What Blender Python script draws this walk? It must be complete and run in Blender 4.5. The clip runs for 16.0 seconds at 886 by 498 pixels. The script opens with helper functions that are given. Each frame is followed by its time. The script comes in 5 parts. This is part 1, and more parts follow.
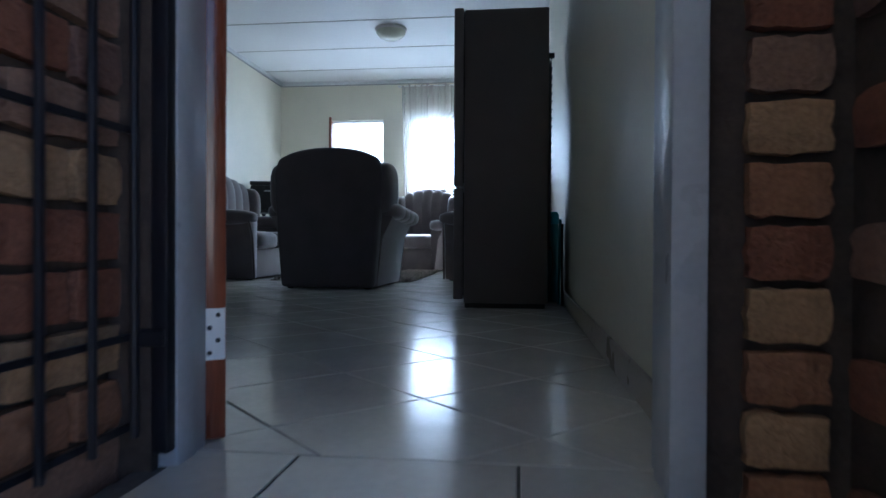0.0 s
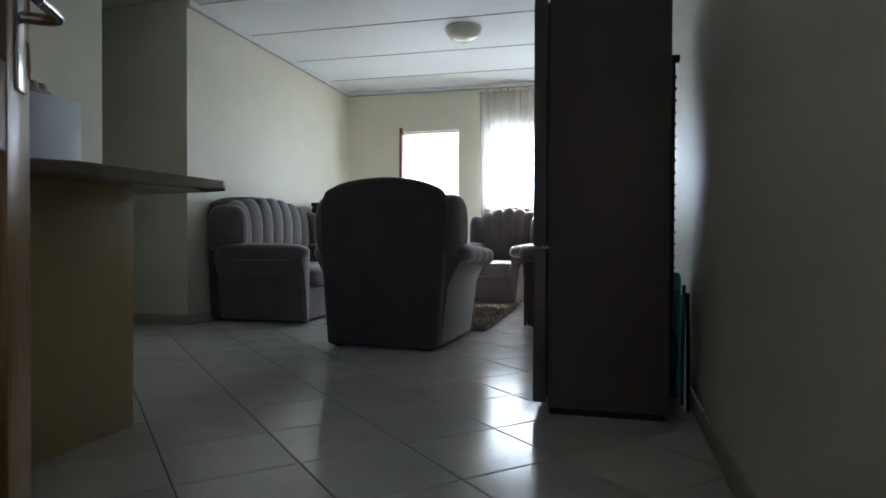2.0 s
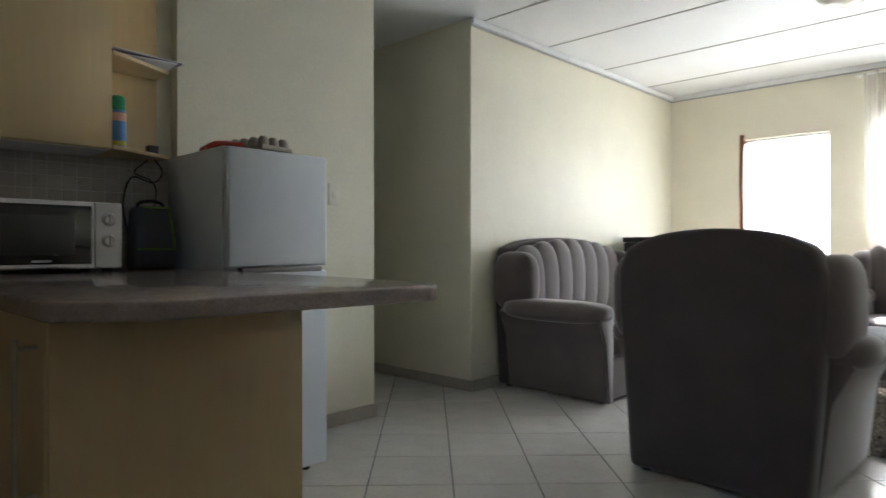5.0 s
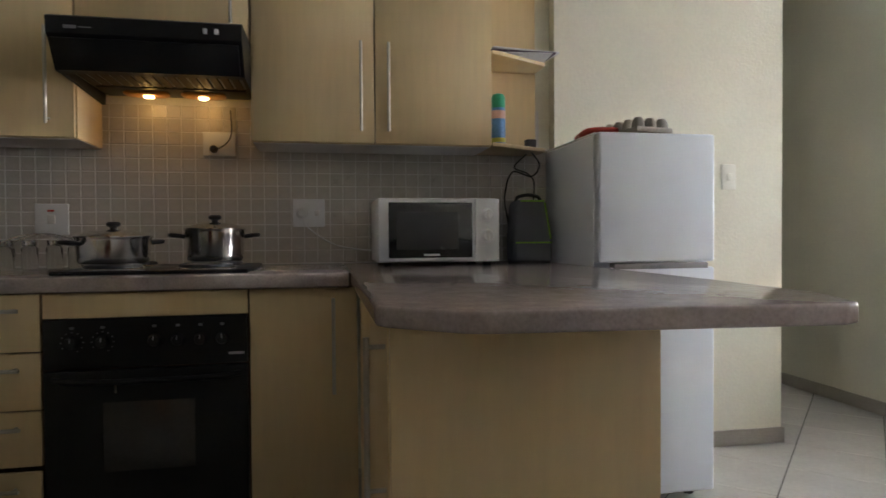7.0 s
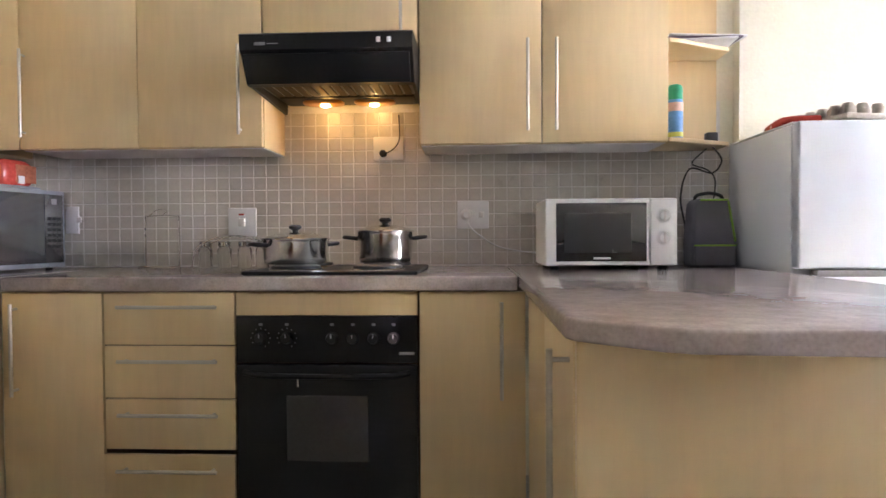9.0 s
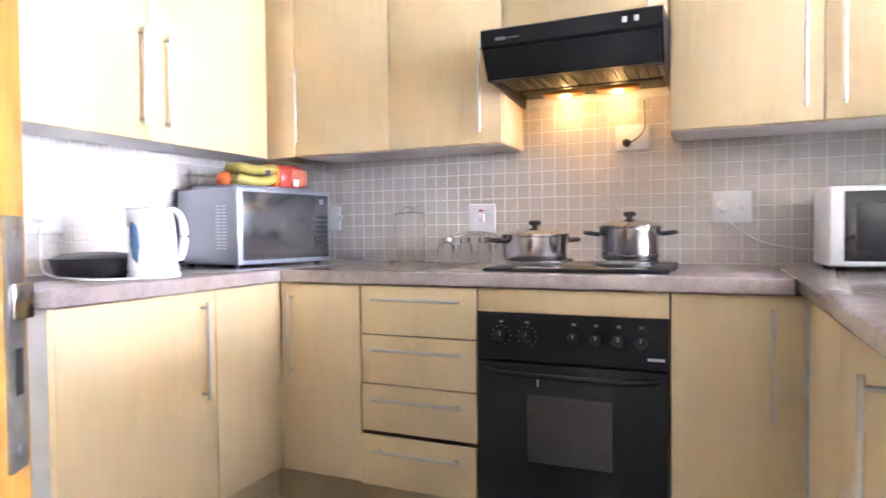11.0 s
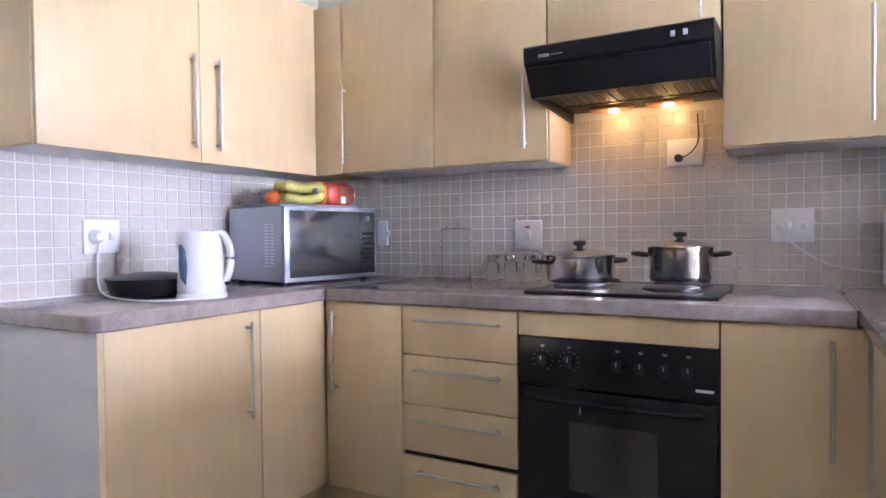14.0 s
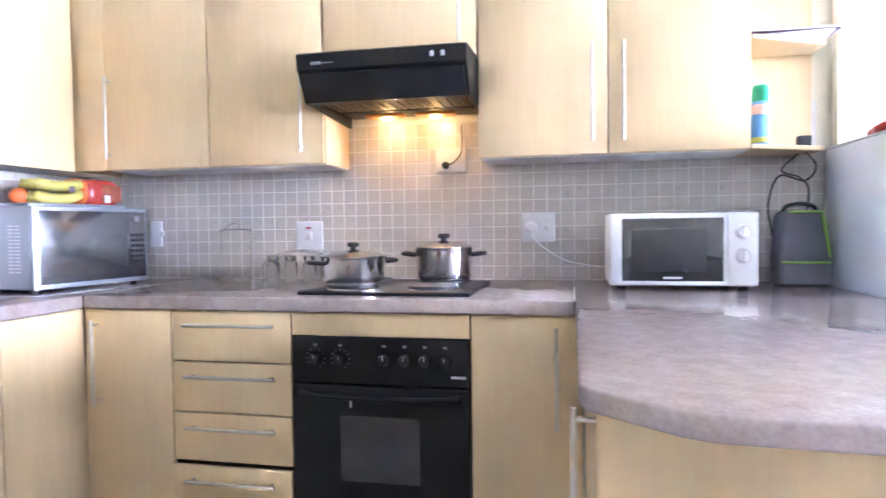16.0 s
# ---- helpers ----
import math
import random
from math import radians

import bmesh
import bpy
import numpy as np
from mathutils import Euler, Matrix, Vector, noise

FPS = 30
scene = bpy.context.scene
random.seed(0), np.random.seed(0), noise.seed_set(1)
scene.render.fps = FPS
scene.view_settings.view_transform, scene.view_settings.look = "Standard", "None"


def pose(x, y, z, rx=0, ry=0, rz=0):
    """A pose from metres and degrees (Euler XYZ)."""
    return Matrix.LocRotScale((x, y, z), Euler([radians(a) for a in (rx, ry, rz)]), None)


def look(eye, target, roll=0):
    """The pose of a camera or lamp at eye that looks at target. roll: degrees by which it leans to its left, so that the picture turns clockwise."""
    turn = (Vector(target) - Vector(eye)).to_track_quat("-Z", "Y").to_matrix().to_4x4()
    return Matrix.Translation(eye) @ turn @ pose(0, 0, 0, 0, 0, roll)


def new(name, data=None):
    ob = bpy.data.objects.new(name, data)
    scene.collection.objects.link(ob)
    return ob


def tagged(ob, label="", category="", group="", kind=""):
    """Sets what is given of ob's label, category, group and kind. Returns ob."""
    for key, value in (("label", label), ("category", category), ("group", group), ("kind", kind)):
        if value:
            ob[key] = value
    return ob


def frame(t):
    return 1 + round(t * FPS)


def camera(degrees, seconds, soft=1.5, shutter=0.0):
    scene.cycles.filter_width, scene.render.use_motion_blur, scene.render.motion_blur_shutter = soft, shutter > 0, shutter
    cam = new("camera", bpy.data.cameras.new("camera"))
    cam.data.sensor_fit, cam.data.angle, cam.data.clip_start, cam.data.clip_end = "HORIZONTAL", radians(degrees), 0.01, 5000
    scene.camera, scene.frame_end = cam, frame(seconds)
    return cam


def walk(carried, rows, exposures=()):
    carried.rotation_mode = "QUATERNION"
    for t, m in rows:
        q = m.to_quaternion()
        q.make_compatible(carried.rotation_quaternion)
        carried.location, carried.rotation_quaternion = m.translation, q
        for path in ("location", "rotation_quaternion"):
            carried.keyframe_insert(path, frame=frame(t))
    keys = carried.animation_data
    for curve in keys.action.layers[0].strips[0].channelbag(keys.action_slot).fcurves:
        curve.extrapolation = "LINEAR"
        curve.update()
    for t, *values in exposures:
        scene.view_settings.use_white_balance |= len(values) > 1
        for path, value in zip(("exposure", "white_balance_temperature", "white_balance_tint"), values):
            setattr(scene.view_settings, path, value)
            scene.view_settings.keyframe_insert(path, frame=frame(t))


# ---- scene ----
cam = camera(70.3, 16.0, soft=1.5, shutter=0.4)
PATH = [
    (0, (0.024, -0.552, 0.353), (-0.212, 1.434, 0.336), 0.3),
    (0.5, (0.01, -0.265, 0.422), (-0.218, 1.722, 0.4), 0.3),
    (1, (0.015, -0.075, 0.497), (-0.221, 1.911, 0.474), 0.2),
    (1.5, (0.032, 0.169, 0.626), (-0.352, 2.131, 0.599), -0.0),
    (2, (-0.047, 0.38, 0.685), (-0.55, 2.315, 0.658), 0.2),
    (2.5, (-0.112, 0.546, 0.818), (-0.615, 2.481, 0.789), 0.3),
    (3, (-0.157, 0.752, 0.856), (-0.703, 2.676, 0.826), -0.1),
    (3.5, (-0.218, 0.957, 0.941), (-0.968, 2.811, 0.913), -0.3),
    (5.8, (-0.534, 1.582, 1.006), (-2.176, 2.724, 0.984), -0.2),
    (6, (-0.56, 1.598, 1.008), (-2.266, 2.641, 0.976), -0.3),
    (6.5, (-0.587, 1.661, 1.018), (-2.495, 2.26, 0.983), -0.4),
    (7, (-0.584, 1.665, 1.027), (-2.549, 2.039, 0.986), -0.4),
    (7.5, (-0.589, 1.651, 1.04), (-2.574, 1.884, 0.993), -0.3),
    (8, (-0.593, 1.633, 1.045), (-2.59, 1.722, 0.998), -0.3),
    (8.2, (-0.599, 1.634, 1.049), (-2.598, 1.674, 1.0), -0.3),
    (10.5, (-0.733, 1.545, 1.013), (-2.663, 1.02, 0.978), -0.5),
    (11, (-0.725, 1.554, 1.046), (-2.558, 0.756, 0.992), -0.6),
    (11.5, (-0.716, 1.576, 1.05), (-2.461, 0.601, 1.002), -0.5),
    (12, (-0.72, 1.575, 1.059), (-2.442, 0.559, 1.013), -0.5),
    (12.5, (-0.737, 1.573, 1.069), (-2.459, 0.558, 1.024), -0.5),
    (13, (-0.752, 1.58, 1.083), (-2.479, 0.573, 1.038), -0.6),
    (13.5, (-0.765, 1.592, 1.096), (-2.497, 0.593, 1.051), -0.6),
    (14, (-0.774, 1.603, 1.11), (-2.523, 0.634, 1.064), -0.6),
    (14.5, (-0.779, 1.632, 1.113), (-2.565, 0.731, 1.069), -0.6),
    (15, (-0.776, 1.670, 1.136), (-2.618, 0.894, 1.073), -0.8),
    (15.5, (-0.755, 1.704, 1.138), (-2.660, 1.100, 1.073), -0.8),
    (16, (-0.734, 1.743, 1.136), (-2.692, 1.340, 1.066), -0.7),
]
EXPO = [(0, 2.60, 4650, 10), (1, 2.70, 5200, 10), (2.5, 2.85, 5500, 11), (3.5, 3.20, 5500, 11), (5.8, 3.95, 6220, 15), (6.5, 4.17, 6220, 15), (7.2, 4.95, 6170, 21), (8.2, 5.70, 6120, 23), (10.3, 7.27, 5790, 30), (11.5, 7.43, 5440, 27), (12.5, 6.57, 5260, 29), (14.5, 6.60, 5310, 32), (16, 7.48, 5080, 29)]
walk(cam, [(t, look(eye, target, roll)) for t, eye, target, roll in PATH], EXPO)

# ---- world and light ----
scene.view_settings.exposure = 0.0
world = bpy.data.worlds.new("world")
scene.world = world
world.use_nodes = True
wn = world.node_tree
sky = wn.nodes.new("ShaderNodeTexSky")
sky.sky_type = 'NISHITA'
sky.sun_disc = False
sky.sun_elevation = math.radians(48)
sky.sun_rotation = math.radians(-6)
wn.links.new(sky.outputs[0], wn.nodes["Background"].inputs[0])
wn.nodes["Background"].inputs[1].default_value = 0.05


def lamp(name, kind, m, energy, color, size=0.1, size_y=None, angle=None):
    d = bpy.data.lights.new(name, kind)
    d.energy, d.color = energy, color
    if kind == 'AREA':
        d.shape, d.size, d.size_y = 'RECTANGLE', size, size_y or size
    elif kind == 'SUN':
        d.angle = angle
    else:
        d.shadow_soft_size = size
    o = new(name, d)
    o.matrix_world = m
    return o


lamp("sun", 'SUN', look((-2.0, 12, 9.0), (-1.2, 4, 0)), 5.0, (1, 0.95, 0.87), angle=math.radians(0.5))
# sky light standing in the two openings of the far wall
lamp("door_daylight", 'AREA', look((-2.2, 8.30, 1.1), (-2.2, 4.5, -0.9)), 1.6, (0.86, 0.94, 1.0), 0.74, 2.0)
lamp("window_daylight", 'AREA', look((-0.99, 8.30, 1.6), (-1.1, 4.5, -0.5)), 2.2, (0.86, 0.94, 1.0), 0.95, 1.0)

# ---- materials ----
def mat(name, color, rough=0.5, metal=0.0, var=0.12, scale=6.0, fine=90.0, bump=0.15, rnd=0.0, stretch=(1, 1, 1), spec=0.5, sheen=0.0, island=0.0, coat=0.0, dist=0.002, c2=None, trans=0.0):
    m = bpy.data.materials.new(name)
    m.use_nodes = True
    nt = m.node_tree
    N, L = nt.nodes, nt.links
    b = N["Principled BSDF"]
    tc = N.new("ShaderNodeTexCoord")
    mp = N.new("ShaderNodeMapping")
    mp.inputs["Scale"].default_value = stretch
    L.new(tc.outputs["Object"], mp.inputs[0])
    n1 = N.new("ShaderNodeTexNoise")
    n1.inputs["Scale"].default_value, n1.inputs["Detail"].default_value = scale, 5
    n2 = N.new("ShaderNodeTexNoise")
    n2.inputs["Scale"].default_value, n2.inputs["Detail"].default_value = fine, 3
    L.new(mp.outputs[0], n1.inputs[0])
    L.new(mp.outputs[0], n2.inputs[0])
    mix = N.new("ShaderNodeMixRGB")
    dark = [c * (1 - var * 1.5) for c in color]
    lite = [min(1, c * (1 + var)) for c in color] if c2 is None else c2
    mix.inputs[1].default_value, mix.inputs[2].default_value = (*dark, 1), (*lite, 1)
    ad = N.new("ShaderNodeMath")
    ad.operation = 'MULTIPLY_ADD'
    ad.inputs[1].default_value = 0.45
    sc = N.new("ShaderNodeMath")
    sc.operation = 'MULTIPLY'
    sc.inputs[1].default_value = 0.55
    L.new(n1.outputs[0], sc.inputs[0])
    L.new(n2.outputs[0], ad.inputs[0])
    L.new(sc.outputs[0], ad.inputs[2])
    cr = N.new("ShaderNodeMapRange")
    cr.inputs[1].default_value, cr.inputs[2].default_value = 0.3, 0.7
    L.new(ad.outputs[0], cr.inputs[0])
    L.new(cr.outputs[0], mix.inputs[0])
    out = mix.outputs[0]
    if rnd or island:
        src = N.new("ShaderNodeObjectInfo").outputs["Random"] if rnd else N.new("ShaderNodeNewGeometry").outputs["Random Per Island"]
        mr = N.new("ShaderNodeMapRange")
        k = rnd or island
        mr.inputs[3].default_value, mr.inputs[4].default_value = 1 - k, 1 + k
        L.new(src, mr.inputs[0])
        hs = N.new("ShaderNodeHueSaturation")
        L.new(mr.outputs[0], hs.inputs["Value"])
        L.new(out, hs.inputs["Color"])
        out = hs.outputs[0]
    L.new(out, b.inputs["Base Color"])
    rr = N.new("ShaderNodeMapRange")
    rr.inputs[3].default_value, rr.inputs[4].default_value = max(0.02, rough - 0.08), min(1, rough + 0.08)
    L.new(n1.outputs[0], rr.inputs[0])
    L.new(rr.outputs[0], b.inputs["Roughness"])
    b.inputs["Metallic"].default_value = metal
    b.inputs["Specular IOR Level"].default_value = spec
    b.inputs["Sheen Weight"].default_value = sheen
    b.inputs["Coat Weight"].default_value = coat
    b.inputs["Transmission Weight"].default_value = trans
    if bump:
        bp = N.new("ShaderNodeBump")
        bp.inputs["Strength"].default_value, bp.inputs["Distance"].default_value = bump, dist
        L.new(ad.outputs[0], bp.inputs["Height"])
        L.new(bp.outputs[0], b.inputs["Normal"])
    return m


M_wall = mat("cream_plaster", (0.76, 0.73, 0.595), 0.5, var=0.05, scale=2.5, fine=75, bump=0.55, dist=0.005)
M_ceil = mat("ceiling_board", (0.82, 0.84, 0.84), 0.6, var=0.04, scale=1.5, fine=40, bump=0.1)
M_strip = mat("ceiling_strip", (0.42, 0.42, 0.40), 0.6)
M_tile = mat("floor_tile", (0.66, 0.64, 0.59), 0.16, var=0.07, scale=5, fine=50, bump=0.12, rnd=0.06, dist=0.0015)
M_grout = mat("grout", (0.13, 0.12, 0.11), 0.9, var=0.3)
M_skirt = mat("skirting_tile", (0.42, 0.38, 0.32), 0.3, var=0.1)
M_mosaic = mat("mosaic_tile", (0.55, 0.515, 0.465), 0.30, var=0.08, scale=20, fine=160, bump=0.1, rnd=0.03)
M_mosaic_far = mat("mosaic_tile_joined", (0.55, 0.515, 0.465), 0.30, var=0.08, scale=20, fine=160, bump=0.1, island=0.03)
M_mgrout = mat("mosaic_grout", (0.75, 0.735, 0.71), 0.8, var=0.1)
M_maple = mat("maple_laminate", (0.68, 0.518, 0.288), 0.42, var=0.05, scale=1.6, fine=9, bump=0.03, stretch=(5, 5, 0.6))
M_kick = mat("kick_laminate", (0.56, 0.41, 0.23), 0.5, var=0.08, scale=3, fine=20)
M_carcass = mat("white_melamine", (0.77, 0.75, 0.74), 0.5, var=0.04)
M_top = mat("worktop_laminate", (0.365, 0.302, 0.284), 0.15, var=0.16, scale=28, fine=150, bump=0.03)
M_steel = mat("brushed_steel", (0.56, 0.53, 0.48), 0.36, 1.0, var=0.06, scale=6, fine=120, bump=0.03, stretch=(1, 1, 8))
M_pot = mat("polished_steel", (0.70, 0.69, 0.67), 0.13, 1.0, var=0.04, bump=0.02)
M_black = mat("black_enamel", (0.010, 0.010, 0.011), 0.38, var=0.2, bump=0, spec=0.3)
M_blackm = mat("black_plastic", (0.018, 0.018, 0.02), 0.45, var=0.2, bump=0.1)
M_dglass = mat("dark_glass", (0.015, 0.016, 0.018), 0.06, var=0.1, bump=0, spec=0.8)
M_white = mat("white_plastic", (0.78, 0.79, 0.80), 0.35, var=0.03, bump=0.03)
M_wfridge = mat("white_fridge_paint", (0.72, 0.77, 0.84), 0.35, var=0.03, fine=200, bump=0.08)
M_bfridge = mat("grey_brown_metallic", (0.155, 0.132, 0.124), 0.42, 0.2, var=0.06, bump=0.04)
M_silver = mat("silver_paint", (0.40, 0.43, 0.49), 0.35, 0.55, var=0.04, bump=0.03)
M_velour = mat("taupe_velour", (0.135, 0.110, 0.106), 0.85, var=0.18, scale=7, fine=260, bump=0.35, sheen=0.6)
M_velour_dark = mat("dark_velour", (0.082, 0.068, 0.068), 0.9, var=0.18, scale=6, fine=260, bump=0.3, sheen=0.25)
M_rug = mat("shaggy_rug", (0.33, 0.29, 0.25), 0.95, var=0.3, scale=30, fine=200, bump=0.5, island=0.35)
M_door = mat("mahogany_varnish", (0.22, 0.062, 0.026), 0.28, var=0.28, scale=3, fine=26, bump=0.12, stretch=(12, 12, 0.8), coat=0.3)
M_stile = mat("worn_varnish_wood", (0.42, 0.235, 0.055), 0.3, var=0.34, scale=3, fine=26, bump=0.15, stretch=(12, 12, 0.8))
# near-black brown that paints the shade seen in gaps between cabinet fronts
M_gap_shade = mat("gap_shade_brown", (0.10, 0.065, 0.04), 0.7, var=0.1)
M_switch = mat("cream_plastic", (0.74, 0.72, 0.62), 0.4, var=0.03)
M_pine = mat("varnished_edge_wood", (0.50, 0.25, 0.05), 0.35, var=0.25, scale=4, fine=34, bump=0.3, stretch=(8, 8, 0.9))
M_raw = mat("splintered_raw_wood", (0.60, 0.38, 0.17), 0.85, var=0.3, scale=40, fine=160, bump=0.9, dist=0.004)
M_frame = mat("grey_steel_frame", (0.52, 0.53, 0.57), 0.3, var=0.07, scale=5, fine=70, bump=0.15)
M_gate = mat("black_gate_paint", (0.014, 0.014, 0.02), 0.35, var=0.3, bump=0.25)
M_brick = mat("clay_brick", (0.80, 0.80, 0.80), 0.85, var=0.25, scale=16, fine=130, bump=1.0, dist=0.010)
# each brick takes one of the kiln's colours
nt = M_brick.node_tree
pick = nt.nodes.new("ShaderNodeObjectInfo")
kiln = nt.nodes.new("ShaderNodeValToRGB")
kiln.color_ramp.interpolation = 'CONSTANT'
for k, (at, c) in enumerate(((0.0, (0.30, 0.125, 0.075)), (0.25, (0.40, 0.20, 0.11)), (0.5, (0.24, 0.135, 0.105)), (0.68, (0.50, 0.31, 0.17)), (0.86, (0.33, 0.20, 0.14)))):
    e = kiln.color_ramp.elements[k] if k < 2 else kiln.color_ramp.elements.new(at)
    e.position, e.color = at, (*c, 1)
clay = nt.nodes.new("ShaderNodeMixRGB")
clay.blend_type, clay.inputs[0].default_value = 'MULTIPLY', 1.0
base = nt.nodes["Principled BSDF"].inputs["Base Color"]
nt.links.new(base.links[0].from_socket, clay.inputs[1])
nt.links.new(pick.outputs["Random"], kiln.inputs[0])
nt.links.new(kiln.outputs[0], clay.inputs[2])
nt.links.new(clay.outputs[0], base)
# mortar colour, darkened to carry the shade of the deep raked joints
M_mortar_shaded = mat("mortar", (0.07, 0.052, 0.042), 0.95, var=0.25, scale=20, bump=0.6, dist=0.005)
M_chrome = mat("worn_chrome", (0.55, 0.54, 0.52), 0.2, 1.0, var=0.1)
M_lock = mat("lock_plate_steel", (0.36, 0.37, 0.39), 0.4, 0.9, var=0.2, scale=30, bump=0.2)
M_teal = mat("teal_plastic", (0.03, 0.22, 0.26), 0.3, var=0.1)
M_green = mat("green_plastic", (0.02, 0.33, 0.17), 0.35)
M_lime = mat("lime_piping", (0.30, 0.55, 0.06), 0.6)
M_bag = mat("grey_nylon", (0.15, 0.15, 0.17), 0.75, var=0.2, fine=300, bump=0.4)
M_orange = mat("orange_film", (0.72, 0.16, 0.03), 0.25, var=0.25, bump=0.4, dist=0.006)
M_yellow = mat("banana_yellow", (0.50, 0.43, 0.10), 0.4, var=0.25, scale=10)
M_bluel = mat("blue_label", (0.10, 0.28, 0.60), 0.35)
M_red = mat("red_packaging", (0.50, 0.06, 0.04), 0.25, var=0.25, bump=0.4, dist=0.006)
M_card = mat("egg_tray_pulp", (0.42, 0.38, 0.33), 0.9, var=0.15, bump=0.5)
M_paper = mat("paper", (0.75, 0.74, 0.75), 0.8, var=0.05)
M_purple = mat("dark_purple_cover", (0.12, 0.08, 0.12), 0.5)
M_grey = mat("grey_print", (0.25, 0.25, 0.26), 0.5)
M_knob = mat("knob_black", (0.015, 0.015, 0.016), 0.3)
M_bluewin = mat("kettle_gauge_blue", (0.08, 0.16, 0.28), 0.2)
M_amber = mat("amber_lamp_cover", (0.55, 0.26, 0.06), 0.3)
M_amber_metal = mat("greasy_filter_metal", (0.08, 0.058, 0.036), 0.65, 0.3, var=0.2)
M_ground = mat("pale_yard_sand", (0.42, 0.36, 0.28), 0.9, var=0.2, scale=1, fine=20, bump=0.4)
M_step = mat("step_concrete", (0.22, 0.20, 0.18), 0.85, var=0.2, bump=0.4)

M_glass = bpy.data.materials.new("clear_glass")
M_glass.use_nodes = True
g = M_glass.node_tree.nodes["Principled BSDF"]
g.inputs["Transmission Weight"].default_value, g.inputs["Roughness"].default_value, g.inputs["IOR"].default_value = 1.0, 0.02, 1.45
g.inputs["Base Color"].default_value = (0.95, 0.97, 0.96, 1)

M_sheer = bpy.data.materials.new("sheer_voile")
M_sheer.use_nodes = True
nt = M_sheer.node_tree
tr = nt.nodes.new("ShaderNodeBsdfTranslucent")
tr.inputs[0].default_value = (0.9, 0.88, 0.85, 1)
tp = nt.nodes.new("ShaderNodeBsdfTransparent")
df = nt.nodes.new("ShaderNodeBsdfDiffuse")
df.inputs[0].default_value = (0.85, 0.83, 0.8, 1)
ma, mb = nt.nodes.new("ShaderNodeMixShader"), nt.nodes.new("ShaderNodeMixShader")
wv = nt.nodes.new("ShaderNodeTexNoise")
wv.inputs["Scale"].default_value = 300
mr = nt.nodes.new("ShaderNodeMapRange")
mr.inputs[3].default_value, mr.inputs[4].default_value = 0.35, 0.6
nt.links.new(wv.outputs[0], mr.inputs[0])
nt.links.new(mr.outputs[0], ma.inputs[0])
nt.links.new(tr.outputs[0], mb.inputs[1])
nt.links.new(df.outputs[0], mb.inputs[2])
mb.inputs[0].default_value = 0.35
nt.links.new(tp.outputs[0], ma.inputs[1])
nt.links.new(mb.outputs[0], ma.inputs[2])
nt.links.new(ma.outputs[0], nt.nodes["Material Output"].inputs[0])


def glow(name, color, strength):
    m = bpy.data.materials.new(name)
    m.use_nodes = True
    b = m.node_tree.nodes["Principled BSDF"]
    b.inputs["Base Color"].default_value = (*color, 1)
    b.inputs["Emission Color"].default_value = (*color, 1)
    b.inputs["Emission Strength"].default_value = strength
    return m


M_bulb = glow("hood_bulb", (1.0, 0.66, 0.26), 0.75)
# emission for the sheet that stands in for bright daylight outdoors
M_backdrop_glow = glow("glowing_backdrop", (0.93, 0.97, 1.0), 0.28)
M_mirror = mat("mirror_black_door", (0.25, 0.26, 0.28), 0.15, 0.85, var=0.05, bump=0)

# ---- mesh helpers ----
def bm_box(lo, hi, bevel=0.0, seg=2, bm=None, m=None):
    bm2 = bmesh.new()
    r = bmesh.ops.create_cube(bm2, size=1.0)
    for v in r["verts"]:
        v.co = Vector([lo[i] + (v.co[i] + 0.5) * (hi[i] - lo[i]) for i in range(3)])
    if bevel:
        bmesh.ops.bevel(bm2, geom=bm2.edges[:], offset=bevel, segments=seg, profile=0.5, affect='EDGES')
    if m:
        bm2.transform(m)
    if bm is None:
        return bm2
    merge(bm, bm2)
    return bm


def merge(bm, other):
    me = bpy.data.meshes.new("tmp")
    other.to_mesh(me)
    other.free()
    bm.from_mesh(me)
    bpy.data.meshes.remove(me)


def lathe(profile, seg=32, m=None, bm=None):
    b = bmesh.new()
    rings = []
    for r, z in profile:
        if r < 1e-5:
            rings.append([b.verts.new((0, 0, z))])
        else:
            rings.append([b.verts.new((r * math.cos(2 * math.pi * k / seg), r * math.sin(2 * math.pi * k / seg), z)) for k in range(seg)])
    for a, c in zip(rings, rings[1:]):
        for k in range(seg):
            k2 = (k + 1) % seg
            if len(a) == 1 and len(c) > 1:
                b.faces.new((a[0], c[k], c[k2]))
            elif len(c) == 1 and len(a) > 1:
                b.faces.new((a[k], a[k2], c[0]))
            elif len(a) > 1:
                b.faces.new((a[k], a[k2], c[k2], c[k]))
    bmesh.ops.recalc_face_normals(b, faces=b.faces[:])
    if m:
        b.transform(m)
    if bm is not None:
        merge(bm, b)
        return bm
    return b


def tube(points, r, seg=8, bm=None):
    b = bmesh.new()
    pts = [Vector(p) for p in points]
    rings = []
    for i, p in enumerate(pts):
        d = (pts[min(i + 1, len(pts) - 1)] - pts[max(i - 1, 0)]).normalized()
        q = d.to_track_quat('Z', 'Y')
        rings.append([b.verts.new(p + q @ Vector((r * math.cos(2 * math.pi * k / seg), r * math.sin(2 * math.pi * k / seg), 0))) for k in range(seg)])
    for a, c in zip(rings, rings[1:]):
        for k in range(seg):
            b.faces.new((a[k], a[(k + 1) % seg], c[(k + 1) % seg], c[k]))
    b.faces.new(rings[0][::-1])
    b.faces.new(rings[-1])
    bmesh.ops.recalc_face_normals(b, faces=b.faces[:])
    if bm is not None:
        merge(bm, b)
        return bm
    return b


